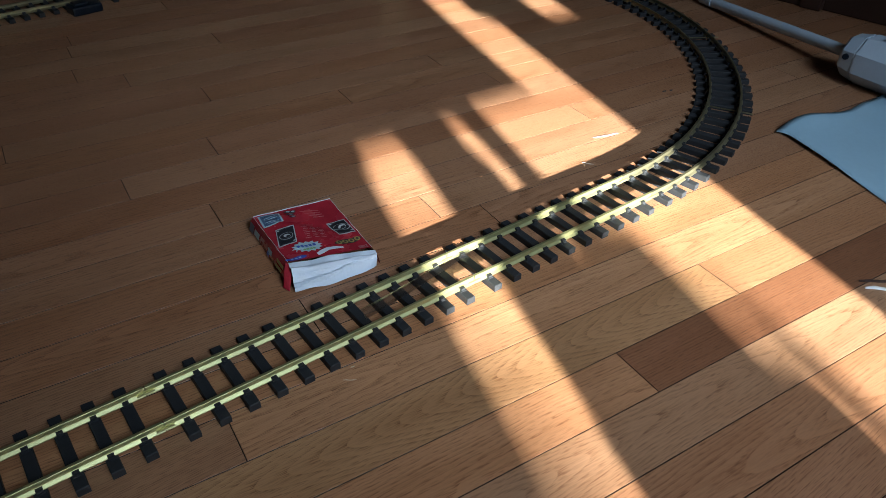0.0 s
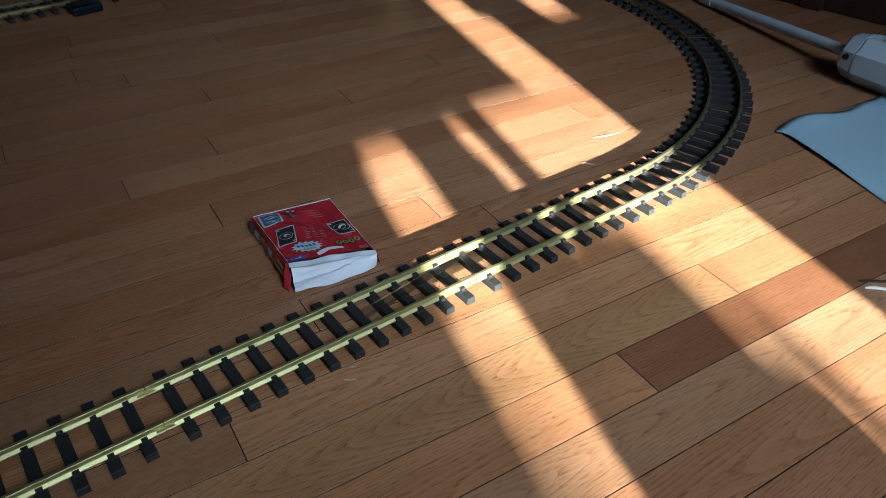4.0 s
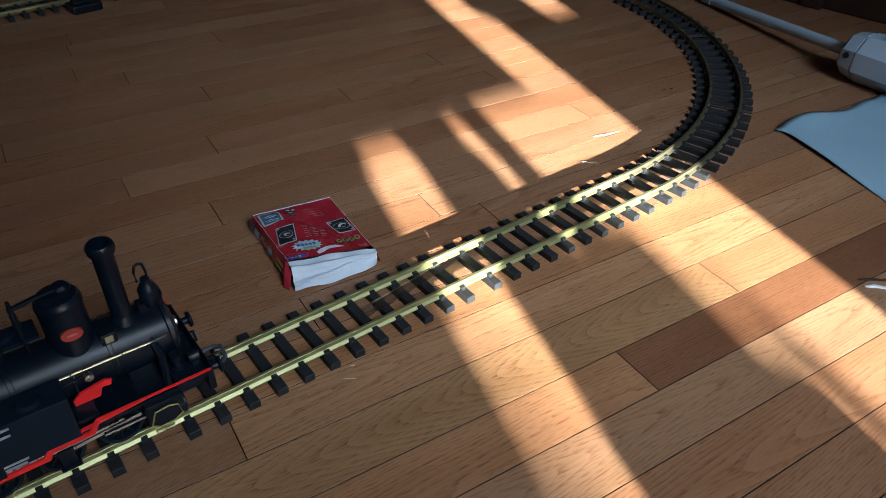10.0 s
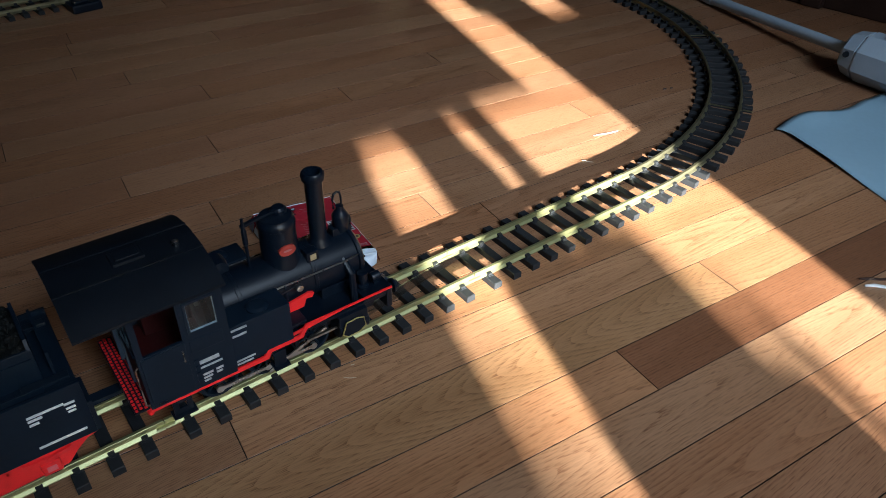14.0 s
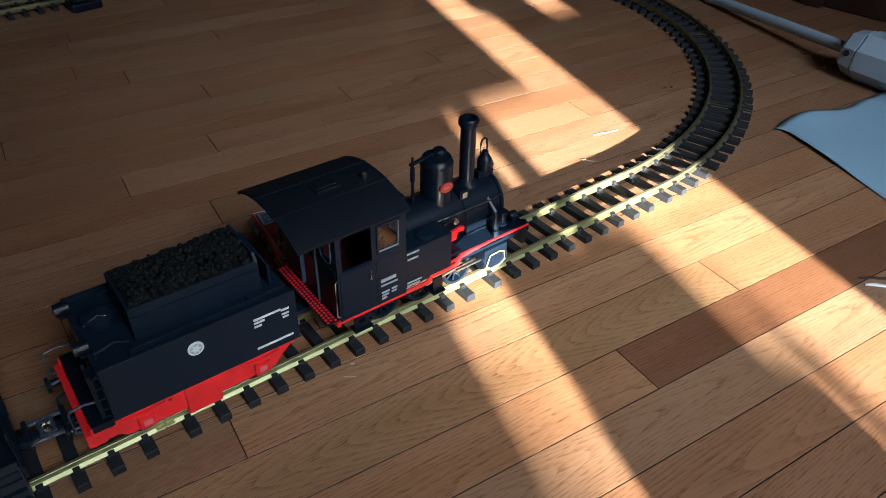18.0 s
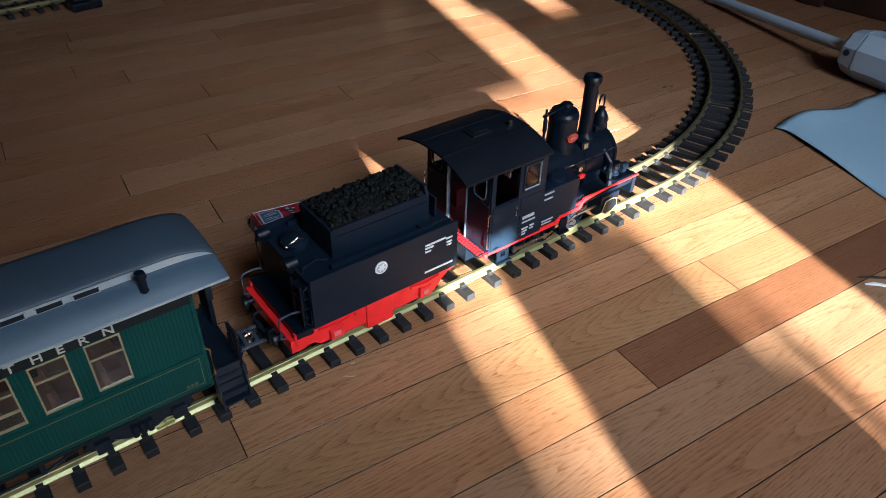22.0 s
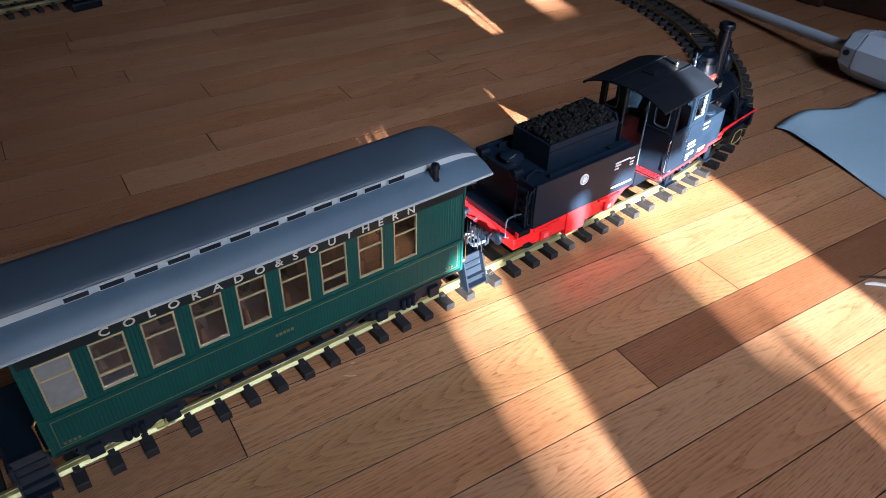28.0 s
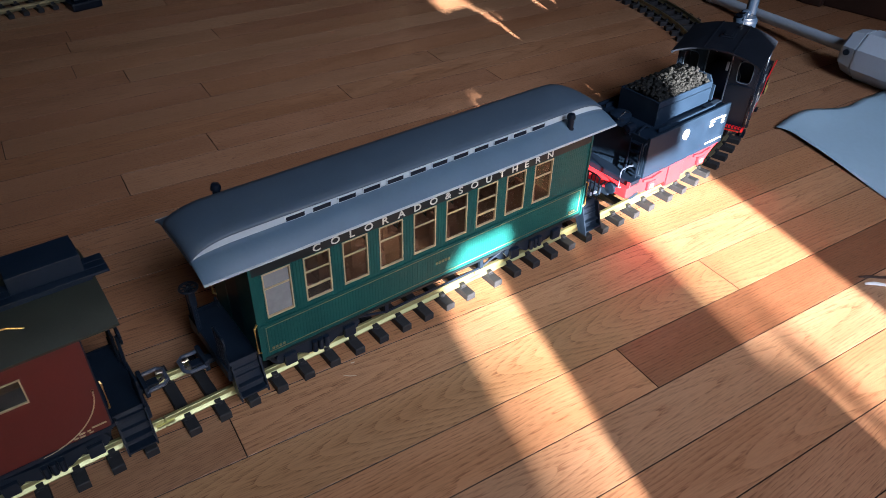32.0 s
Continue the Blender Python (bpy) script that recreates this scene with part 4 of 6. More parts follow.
part("emblem_ring", slab([(EX + 0.0050 * math.cos(2 * math.pi * k / 28), EZ + 0.0050 * math.sin(2 * math.pi * k / 28)) for k in range(28)], "Y", -TW - 0.0012, -TW - 0.0006), INKP, T)
part("emblem_star", slab([(EX + (0.0046 if k % 2 == 0 else 0.0022) * math.cos(math.pi * k / 6), EZ + (0.0046 if k % 2 == 0 else 0.0022) * math.sin(math.pi * k / 6)) for k in range(12)], "Y", -TW - 0.0016, -TW - 0.0010), WHITE, T)
bars(T, "side_print", -TW - 0.0004, [(-0.2595, -0.2350, 0.1040, 0.0018), (-0.2595, -0.2500, 0.1005, 0.0018), (-0.2595, -0.2530, 0.0965, 0.0018), (-0.2350, -0.2275, 0.1025, 0.0018), (-0.2345, -0.2280, 0.0980, 0.0016), (-0.2340, -0.2285, 0.0945, 0.0016), (-0.2600, -0.2265, 0.0722, 0.0018)], WHITE)
for x in (-0.258, -0.358):
    wheelset(T, x, 0.0150, UNDER)

# ---- coach ----
coach = vehicle("passenger_coach", "dark green toy passenger coach with grey clerestory roof", "toy train", -0.530, -0.800)
Cc = coach
CX0, CX1 = -0.8580, -0.4700
WINDOWS = [(-0.8480 + 0.0373 * k, -0.8235 + 0.0373 * k) for k in range(9)]
HY = 0.0470
BOT, SILL, HEAD, LET, PLATE = 0.0520, 0.0965, 0.1420, 0.1440, 0.1570
for y in (-1, 1):
    w = part("side_wall", panel_with_holes(CX0, CX1, BOT, PLATE, *both(y, HY - 0.0025, HY), [(p, q, SILL, HEAD) for p, q in WINDOWS]), GREENB, Cc)
    part("letterboard", box(CX0, CX1, *both(y, HY, HY + 0.0010), LET, PLATE), DKGREEN, w, "nearly black letterboard")
    part("belt_rail", box(CX0, CX1, *both(y, HY, HY + 0.0014), 0.0890, 0.0910, 0.0003), GREEN, w)
    part("sill_rail", box(CX0, CX1, *both(y, HY, HY + 0.0010), BOT - 0.001, BOT + 0.0020, 0.0003), DKGREEN, w)
    part("pinstripe", frame_rect(CX0 + 0.006, CX1 - 0.005, 0.0580, 0.0865, *both(y, HY - 0.0005, HY + 0.0005), 0.0006), STRIPE, w, "thin faded gold pinstripe")
    for p, q in WINDOWS:
        wf = part("window", frame_rect(p - 0.0004, q + 0.0004, SILL - 0.0005, HEAD + 0.0005, *both(y, HY - 0.0020, HY + 0.0007), 0.0012), GOLD, w, "tan sash window")
        part("meeting_rail", box(p, q, *both(y, HY - 0.0016, HY + 0.0002), 0.1257, 0.1268), GOLD, wf)
        if any(abs(p - WINDOWS[k][0]) < 1e-6 for k in (1, 6)):
            part("raised_sash", box(p, q, *both(y, HY - 0.0016, HY + 0.0002), 0.1090, 0.1108), GOLD, wf, "half-raised lower sash")
            # black sheet fills the gap in place of the inside's shade
            part("open_gap", box(p + 0.001, q - 0.001, *both(y, HY - 0.0026, HY - 0.0020), SILL + 0.001, 0.1088), BLACK, wf, "black sheet for the shade in the gap under the sash")
        frosted = p < -0.845
        part("pane", box(p + 0.001, q - 0.001, *both(y, HY - 0.0018, HY - 0.0012), SILL + 0.001, HEAD - 0.001), FROST if frosted else PANE, wf, "whitish frosted pane" if frosted else "")
    for x in (CX0, CX1):
        part("corner_post", box(x - 0.0012, x + 0.0012, *both(y, HY - 0.003, HY + 0.0012), BOT, PLATE), GREEN, w)
    turn = Matrix.Rotation(math.pi / 2, 4, "X") if y < 0 else Matrix.Rotation(math.pi, 4, "Z") @ Matrix.Rotation(math.pi / 2, 4, "X")
    lettering("COLORADO & SOUTHERN", 0.0068, 0.2740, CREAM, w, Matrix.Translation((-0.6645, y * (HY + 0.0012), 0.1455)) @ turn)
    bars(w, "number_print", y * (HY + 0.0004), [(-0.6730 + 0.0036 * k, -0.6706 + 0.0036 * k, 0.0735, 0.0028) for k in range(5)], STRIPE)
    bars(w, "corner_print", y * (HY + 0.0004), [(-0.4900 + 0.0034 * k, -0.4878 + 0.0034 * k, 0.0615, 0.0022) for k in range(3)] + [(-0.8490 + 0.0034 * k, -0.8468 + 0.0034 * k, 0.0615, 0.0022) for k in range(4)], STRIPE)
part("floor", box(CX0, CX1, -HY + 0.003, HY - 0.003, BOT, BOT + 0.003), INNER, Cc)
part("partition", box(-0.8185, -0.8165, -HY + 0.003, HY - 0.003, 0.055, 0.156), INNER, Cc)
for k in range(8):
    x = -0.806 + 0.0373 * k
    for y in (-1, 1):
        part("seat", slab([(x, 0.055), (x + 0.020, 0.055), (x + 0.020, 0.078), (x + 0.006, 0.080), (x + 0.003, 0.110), (x, 0.110)], "Y", *both(y, 0.014, 0.042)), INNER, Cc)
for x in (CX0, CX1):
    d = 1 if x == CX1 else -1
    e = turn_side(part("end_wall", panel_with_holes(-HY + 0.003, HY - 0.003, BOT, PLATE, -0.0012, 0.0012, [(-0.015, 0.015, 0.055, 0.135)]), GREEN, Cc), x)
    part("end_door", box(x - 0.001, x + 0.001, -0.0148, 0.0148, 0.0552, 0.1348), DKGREEN, e)
    part("platform", box(*sorted((x, x + d * 0.0300)), -0.045, 0.045, 0.0500, 0.0535, 0.0006), UNDER, Cc)
    part("end_beam", box(*sorted((x + d * 0.0290, x + d * 0.0320)), -0.044, 0.044, 0.0420, 0.0540, 0.0006), UNDER, Cc)
    for y in (-1, 1):
        for k in range(3):
            part("step", box(*sorted((x + d * 0.004, x + d * 0.028)), *both(y, 0.038 + 0.005 * k, 0.047 + 0.005 * k), 0.0450 - 0.0080 * k, 0.0468 - 0.0080 * k, 0.0004), UNDER, Cc)
        for sx in (0.003, 0.0275):
            part("step_side", slab([(0.034 * y, 0.052), (0.047 * y, 0.060), (0.058 * y, 0.0265), (0.046 * y, 0.0265)], "X", *sorted((x + d * sx, x + d * (sx + 0.0015)))), UNDER, Cc)
        part("step_riser", slab([(0.040 * y, 0.060), (0.0415 * y, 0.060), (0.0505 * y, 0.0300), (0.049 * y, 0.0300)], "X", *sorted((x + d * 0.003, x + d * 0.0285))), UNDER, Cc)
        part("end_railing", pipe([(x + d * 0.0295, y * 0.020, 0.053), (x + d * 0.0295, y * 0.020, 0.086), (x + d * 0.0295, y * 0.023, 0.088), (x + d * 0.0295, y * 0.040, 0.088), (x + d * 0.0295, y * 0.043, 0.086), (x + d * 0.0295, y * 0.043, 0.053)], 0.0011), UNDER, Cc)
        for k in range(3):
            part("baluster", rod((x + d * 0.0295, y * (0.026 + 0.0055 * k), 0.053), (x + d * 0.0295, y * (0.026 + 0.0055 * k), 0.088), 0.0008, seg=6), UNDER, Cc)
        part("hand_grip", pipe([(x + d * 0.001, y * (HY + 0.0005), 0.062), (x + d * 0.004, y * (HY + 0.0015), 0.064), (x + d * 0.004, y * (HY + 0.0015), 0.092), (x + d * 0.001, y * (HY + 0.0005), 0.095)], 0.0010), BRASS2, Cc, "brass hand grip")
    part("brake_stand", rod((x + d * 0.0315, 0.020, 0.050), (x + d * 0.0315, 0.020, 0.1065), 0.0015, seg=8), UNDER, Cc)
    part("stand_bracket", box(*sorted((x + d * 0.028, x + d * 0.034)), 0.0165, 0.0235, 0.084, 0.100, 0.0006), UNDER, Cc)
    bm = pipe([(x + d * 0.0315 + 0.0076 * math.cos(2 * math.pi * k / 20), 0.020 + 0.0076 * math.sin(2 * math.pi * k / 20), 0.1035) for k in range(21)], 0.0012)
    for k in range(4):
        c, s = 0.0072 * math.cos(math.pi * k / 4), 0.0072 * math.sin(math.pi * k / 4)
        rod((x + d * 0.0315 - c, 0.020 - s, 0.1035), (x + d * 0.0315 + c, 0.020 + s, 0.1035), 0.0007, seg=6, bm=bm)
    part("brake_wheel", bm, UNDER, Cc)
    coupler(Cc, x + d * 0.0250, d)
# roof
EAVE, RH, CLW = 0.1580, 0.0520, 0.0300
RX0, RX1 = -0.8950, -0.4400


def fade(x):
    e = min(x - RX0, RX1 - x)
    v = min(1.0, max(0.0, e / 0.040))
    return math.sqrt(max(0.0, 1 - (1 - v) ** 2))


def lower_sec(x):
    rise = 0.0125 * (0.55 + 0.45 * fade(x))
    up = []
    for k in range(9):
        v = k / 8
        up.append((-RH + (RH - CLW) * v, EAVE + rise * math.sin(v * math.pi / 2) ** 1.0))
    full = up + [(-y, z) for y, z in reversed(up)]
    return [(x, y, z) for y, z in full] + [(x, y, z - 0.0018) for y, z in reversed(full)]


def clere_base(x):
    return EAVE + 0.0125 * (0.55 + 0.45 * fade(x)) - 0.0012


def upper_sec(x):
    f = fade(x)
    top = clere_base(x) + 0.0012 + 0.0085 * f
    up = [(-CLW - 0.0004, top - 0.0006), (-CLW + 0.0006, top + 0.0006), (-0.022, top + 0.0022), (-0.012, top + 0.0034), (0.0, top + 0.0038)]
    full = up + [(-y, z) for y, z in reversed(up[:-1])]
    return [(x, y, z) for y, z in full] + [(x, y, z - 0.0012) for y, z in reversed(full)]


def wall_sec(x):
    z0, z1 = clere_base(x) - 0.001, clere_base(x) + 0.0014 + 0.0085 * fade(x)
    return [(x, -CLW + 0.0003, z0), (x, -CLW + 0.0003, z1), (x, CLW - 0.0003, z1), (x, CLW - 0.0003, z0)]


stations = [RX0 + 0.040 * (k / 12) ** 1.6 for k in range(13)] + [RX0 + 0.040 + (RX1 - RX0 - 0.080) * k / 6 for k in range(1, 6)] + [RX1 - 0.040 * (k / 12) ** 1.6 for k in range(12, -1, -1)]
low = smooth(part("lower_roof", loft([lower_sec(x) for x in stations]), ROOFG, Cc, "grey lower roof"))
for y in (-1, 1):
    part("eave_bead", box(RX0, RX1, *both(y, RH - 0.0006, RH + 0.0006), EAVE - 0.0020, EAVE + 0.0002), ROOFL, low)
    part("eave_soffit", box(RX0 + 0.004, RX1 - 0.004, *both(y, HY - 0.004, RH - 0.001), EAVE - 0.0022, EAVE - 0.0016), DKGREEN, low)
part("end_ceiling", box(RX0 + 0.004, RX1 - 0.004, -0.044, 0.044, EAVE - 0.0010, EAVE), UNDER, low)
smooth(part("upper_roof", loft([upper_sec(x) for x in stations]), ROOFU, Cc, "dark grey upper roof"))
clere = smooth(part("clerestory", loft([wall_sec(x) for x in stations]), ROOFL, Cc, "pale clerestory band"))
for k in range(12):
    xa = -0.8136 + 0.0246 * k
    for y in (-1, 1):
        part("vent_light", box(xa, xa + 0.0170, *both(y, CLW - 0.0010, CLW + 0.0002), 0.1708, 0.1752), BLACK, clere, "dark narrow vent")
        part("vent_rim", frame_rect(xa - 0.0008, xa + 0.0178, 0.1700, 0.1760, *both(y, CLW - 0.0004, CLW + 0.0006), 0.0008), ROOFL, clere)
for x, y in ((-0.4990, -0.0400), (-0.8430, 0.0400)):
    smooth(part("stove_chimney", turned([(0.0042, 0.162), (0.0042, 0.1660), (0.0034, 0.1665), (0.0034, 0.1765), (0.0046, 0.1770), (0.0046, 0.1785), (0.0036, 0.1815), (0.0, 0.1825)], (x, y, 0), 18), BLACK, Cc, "small black roof chimney"))
# underframe
for y in (-1, 1):
    part("sole_bar", box(CX0, CX1, *both(y, 0.034, 0.039), 0.0450, 0.0520), UNDER, Cc)
    part("truss_rod", pipe([(-0.780, y * 0.036, 0.048), (-0.725, y * 0.036, 0.030), (-0.605, y * 0.036, 0.030), (-0.550, y * 0.036, 0.048)], 0.0013), UNDER, Cc)
    for x in (-0.725, -0.605):
        part("queen_post", box(x - 0.002, x + 0.002, *both(y, 0.034, 0.038), 0.030, 0.046), UNDER, Cc)
part("brake_tank", turned([(0.0, -0.696), (0.009, -0.695), (0.010, -0.692), (0.010, -0.654), (0.009, -0.651), (0.0, -0.650)], (0, -0.016, 0.041), 18, "X"), UNDER, Cc)
BOGIES = []


def bogie(parent, at):
    """A two-axle bogie that swivels under its vehicle."""
    global OFF
    keep, OFF = OFF, Vector((0, 0, 0))
    b = new("bogie")
    b.parent = parent
    b.matrix_basis = Matrix.Translation((at - keep.x, 0, 0))
    for y in (-1, 1):
        sf = part("side_frame", slab([(-0.044, 0.020), (-0.040, 0.028), (-0.010, 0.0245), (0.010, 0.0245), (0.040, 0.028), (0.044, 0.020), (0.040, 0.014), (0.022, 0.0165), (0.012, 0.010), (-0.012, 0.010), (-0.022, 0.0165), (-0.040, 0.014)], "Y", *both(y, 0.0340, 0.0385)), UNDER, b)
        for x in (-0.031, 0.031):
            part("axle_box", box(x - 0.006, x + 0.006, *both(y, 0.0380, 0.0425), 0.0105, 0.0225, 0.001), UNDER, sf)
        for k in (-0.006, 0.0, 0.006):
            part("coil_spring", turned([(0.0026, 0.0115), (0.0026, 0.0235)], (k, y * 0.0405, 0), 10), UNDER, sf)
    part("bolster", box(-0.008, 0.008, -0.036, 0.036, 0.022, 0.0285), UNDER, b)
    for x in (-0.031, 0.031):
        wheelset(b, x, 0.0148, UNDER)
    OFF = keep
    BOGIES.append((b, parent, at, keep.x))


bogie(Cc, -0.530)
bogie(Cc, -0.800)

# ---- caboose ----
caboose = vehicle("caboose", "dull red toy caboose with dark grey vaulted roof", "toy train", -1.030, -1.170)
K = caboose
KX0, KX1, KH = -1.2150, -0.9830, 0.0490
KW = [(-1.0560, -1.0252, 0.1155, 0.1385), (-1.1650, -1.1345, 0.1155, 0.1385)]
for y in (-1, 1):
    w = part("side_wall", panel_with_holes(KX0, KX1, 0.0590, 0.1560, *both(y, KH - 0.0025, KH), KW), CABOOSE, K)
    for p, q, z, t in KW:
        wf = part("window", frame_rect(p, q, z, t, *both(y, KH - 0.0010, KH + 0.0008), 0.0010), GOLD, w, "tan window frame")
        part("pane", box(p, q, *both(y, KH - 0.0018, KH - 0.0012), z, t), PANE, wf)
    part("sill_rail", box(KX0, KX1, *both(y, KH - 0.0010, KH + 0.0006), 0.0560, 0.0600), UNDER, w)
    arc = [(-0.9868 - 0.046 * (1 - math.cos(k / 12 * math.pi / 2)), y * (KH + 0.0003), 0.1008 - 0.0425 * math.sin(k / 12 * math.pi / 2)) for k in range(13)]
    part("curved_stripe", pipe(arc, 0.0005, 6), GOLD, w, "thin curved gold line")
    part("stripe_dot", turned([(0.0, 0.0), (0.0015, 0.0), (0.0015, 0.0008), (0.0, 0.0010)], (-0.9868, y * KH, 0.1015), 8, "Y"), GOLD, w)
    part("hand_grip", pipe([(-0.9805, y * KH, 0.078), (-0.9798, y * (KH + 0.0015), 0.080), (-0.9798, y * (KH + 0.0015), 0.106), (-0.9805, y * KH, 0.108)], 0.0009), BRASS2, K, "brass hand grip")
    bars(w, "side_print", y * (KH + 0.0004), [(-0.9960, -0.9855, 0.0665, 0.0012), (-1.0000, -0.9975, 0.0650, 0.0010), (-1.0060, -1.0015, 0.0650, 0.0010), (-1.0060, -1.0020, 0.0620, 0.0010), (-1.0100, -1.0070, 0.0625, 0.0010), (-0.9990, -0.9960, 0.0625, 0.0010)], GOLD)
for x, d in ((KX1, 1), (KX0, -1)):
    part("end_wall", box(x - 0.0012, x + 0.0012, -KH + 0.003, KH - 0.003, 0.0590, 0.160), UNDER, K, "dark end wall")
    part("platform", box(*sorted((x, x + d * 0.028)), -0.045, 0.045, 0.0530, 0.0565), UNDER, K)
    part("end_beam", box(*sorted((x + d * 0.026, x + d * 0.030)), -0.044, 0.044, 0.0430, 0.0560), UNDER, K)
    for y in (-1, 1):
        for sx in (0.003, 0.0255):
            part("step_side", slab([(0.034 * y, 0.055), (0.049 * y, 0.062), (0.058 * y, 0.0270), (0.046 * y, 0.0270)], "X", *sorted((x + d * sx, x + d * (sx + 0.0015)))), UNDER, K)
        for k in range(3):
            part("step", box(*sorted((x + d * 0.004, x + d * 0.026)), *both(y, 0.038 + 0.005 * k, 0.048 + 0.005 * k), 0.0450 - 0.0080 * k, 0.0468 - 0.0080 * k), UNDER, K)
        part("step_riser", slab([(0.040 * y, 0.060), (0.0415 * y, 0.060), (0.0505 * y, 0.0300), (0.049 * y, 0.0300)], "X", *sorted((x + d * 0.003, x + d * 0.0265))), UNDER, K)
        part("end_railing", pipe([(x + d * 0.027, y * 0.018, 0.056), (x + d * 0.027, y * 0.018, 0.086), (x + d * 0.027, y * 0.042, 0.086), (x + d * 0.027, y * 0.043, 0.056)], 0.0011), UNDER, K)
        part("end_panel", box(*sorted((x + d * 0.0262, x + d * 0.0275)), *both(y, 0.019, 0.0425), 0.056, 0.084), UNDER, K)
    part("brake_stand", rod((x + d * 0.029, 0.008, 0.053), (x + d * 0.029, 0.008, 0.0935), 0.0014, seg=8), UNDER, K)
    bm = pipe([(x + d * 0.031, 0.008 + 0.0075 * math.cos(2 * math.pi * k / 18), 0.0935 + 0.0075 * math.sin(2 * math.pi * k / 18)) for k in range(19)], 0.0010)
    rod((x + d * 0.031, 0.0005, 0.0935), (x + d * 0.031, 0.0155, 0.0935), 0.0007, seg=6, bm=bm)
    rod((x + d * 0.031, 0.008, 0.086), (x + d * 0.031, 0.008, 0.101), 0.0007, seg=6, bm=bm)
    part("brake_wheel", bm, UNDER, K)
    coupler(K, x + d * 0.022, d)
kr = smooth(part("roof", loft([[(x, y, z) for y, z in arch(0.0540, 0.1560, 0.1690, 0.0020)] for x in (KX0 - 0.028, KX0 - 0.027, KX1 + 0.0265, KX1 + 0.0275)]), CABROOF, K, "dark grey roof"))
for k in range(3):
    part("walk_board", box(KX0 - 0.034, KX1 + 0.0380, -0.0120 + 0.0080 * k, -0.0045 + 0.0080 * k, 0.1712, 0.1735, 0.0003), SATIN, kr)
part("walk_rest", box(KX0 - 0.026, KX1 + 0.0255, -0.0110, 0.0110, 0.1680, 0.1711), SATIN, kr)
part("roof_box", box(-1.0100, -0.9600, -0.004, 0.026, 0.1690, 0.1880, 0.0010), SATIN, kr)
part("roof_grab", pipe([(-1.0560, -0.026, 0.1660), (-1.0540, -0.026, 0.1700), (-1.0200, -0.030, 0.1680), (-1.0100, -0.032, 0.1645)], 0.0007), BRASS2, kr, "brass grab wire")
part("frame", box(KX0, KX1, -0.034, 0.034, 0.0455, 0.0590), UNDER, K)
bogie(K, -1.030)
bogie(K, -1.170)

# ---- loose things on the floor ----
OFF = Vector((0, 0, 0))


def card_box():
    """A crushed, torn-open card box lying on its back, its white flaps towards the track."""
    ob = thing("card_box", "crushed red printed card box with torn white flaps", "box", (0.335, 0.145, 0))
    global OFF
    OFF = Vector((0.335, 0.145, 0))
    tl, tr, br, bl = Vector((0.297, 0.213, 0.0185)), Vector((0.390, 0.193, 0.0200)), Vector((0.3790, 0.0790, 0.0200)), Vector((0.2880, 0.1060, 0.0225))
    ftl, ftr, fbr, fbl = Vector((0.293, 0.217, 0)), Vector((0.394, 0.195, 0)), Vector((0.384, 0.070, 0)), Vector((0.281, 0.104, 0))
    n = 20

    def on_top(u, v, lift=0.0):
        p = (tl * (1 - u) + tr * u) * (1 - v) + (bl * (1 - u) + br * u) * v
        dent = 0.0024 * math.sin(u * 5.3 + v * 2.0) * math.sin(v * 4.1 + 0.6) + 0.0009 * math.sin(u * 13 - v * 9) - 0.0012 * abs(math.sin(u * 4 + v * 3.3)) ** 6 - 0.0016 * max(0, 1 - abs(v - 0.60 * u - 0.05) / 0.05) + 0.0012 * max(0, 1 - abs(u - 0.55 + 0.4 * v) / 0.06) - 0.0030 * math.exp(-((u - 0.75) ** 2 + (v - 0.85) ** 2) / 0.03)
        edge = min(u, 1 - u, v, 1 - v) / 0.12
        return p + Vector((0, 0, dent * min(1, edge) + lift))

    bm = bmesh.new()
    g = [[bm.verts.new(on_top(i / n, j / n)) for j in range(n + 1)] for i in range(n + 1)]
    for i in range(n):
        for j in range(n):
            bm.faces.new((g[i][j], g[i + 1][j], g[i + 1][j + 1], g[i][j + 1]))
    smooth(part("printed_face", bm, CARDR, ob, "glossy red printed face"), 60)

    def wall(name, a, b, fa, fb, material, bow, label=""):
        bm = bmesh.new()
        rows = []
        for i in range(9):
            u = i / 8
            hi, lo = a.lerp(b, u), fa.lerp(fb, u)
            out = (fb - fa).cross(Vector((0, 0, 1))).normalized()
            rows.append([bm.verts.new(hi.lerp(lo, j / 4) + out * bow * math.sin(j / 4 * math.pi) * (0.6 + 0.4 * math.sin(u * 7))) for j in range(5)])
        for p, q in zip(rows, rows[1:]):
            for j in range(4):
                bm.faces.new((p[j], q[j], q[j + 1], p[j + 1]))
        smooth(part(name, bm, material, ob, label), 60)

    wall("far_side", tl, tr, ftl, ftr, CARDR, -0.002)
    wall("long_side", tr, br, ftr, fbr, CARDR, -0.002)
    wall("long_side", bl, tl, fbl, ftl, CARDR, -0.003, "red and blue printed side")
    for k0, k1, lo, hi, m in ((0.03, 0.20, 0.25, 0.45, INKY), (0.06, 0.22, 0.55, 0.72, INKY), (0.34, 0.44, 0.30, 0.62, INKP), (0.40, 0.46, 0.55, 0.80, INKB), (0.56, 0.66, 0.25, 0.50, INKF), (0.70, 0.84, 0.30, 0.72, INKP), (0.86, 0.98, 0.20, 0.85, INKS)):
        q = [bl.lerp(tl, k0).lerp(fbl.lerp(ftl, k0), lo), bl.lerp(tl, k1).lerp(fbl.lerp(ftl, k1), lo), bl.lerp(tl, k1).lerp(fbl.lerp(ftl, k1), hi), bl.lerp(tl, k0).lerp(fbl.lerp(ftl, k0), hi)]
        bm = bmesh.new()
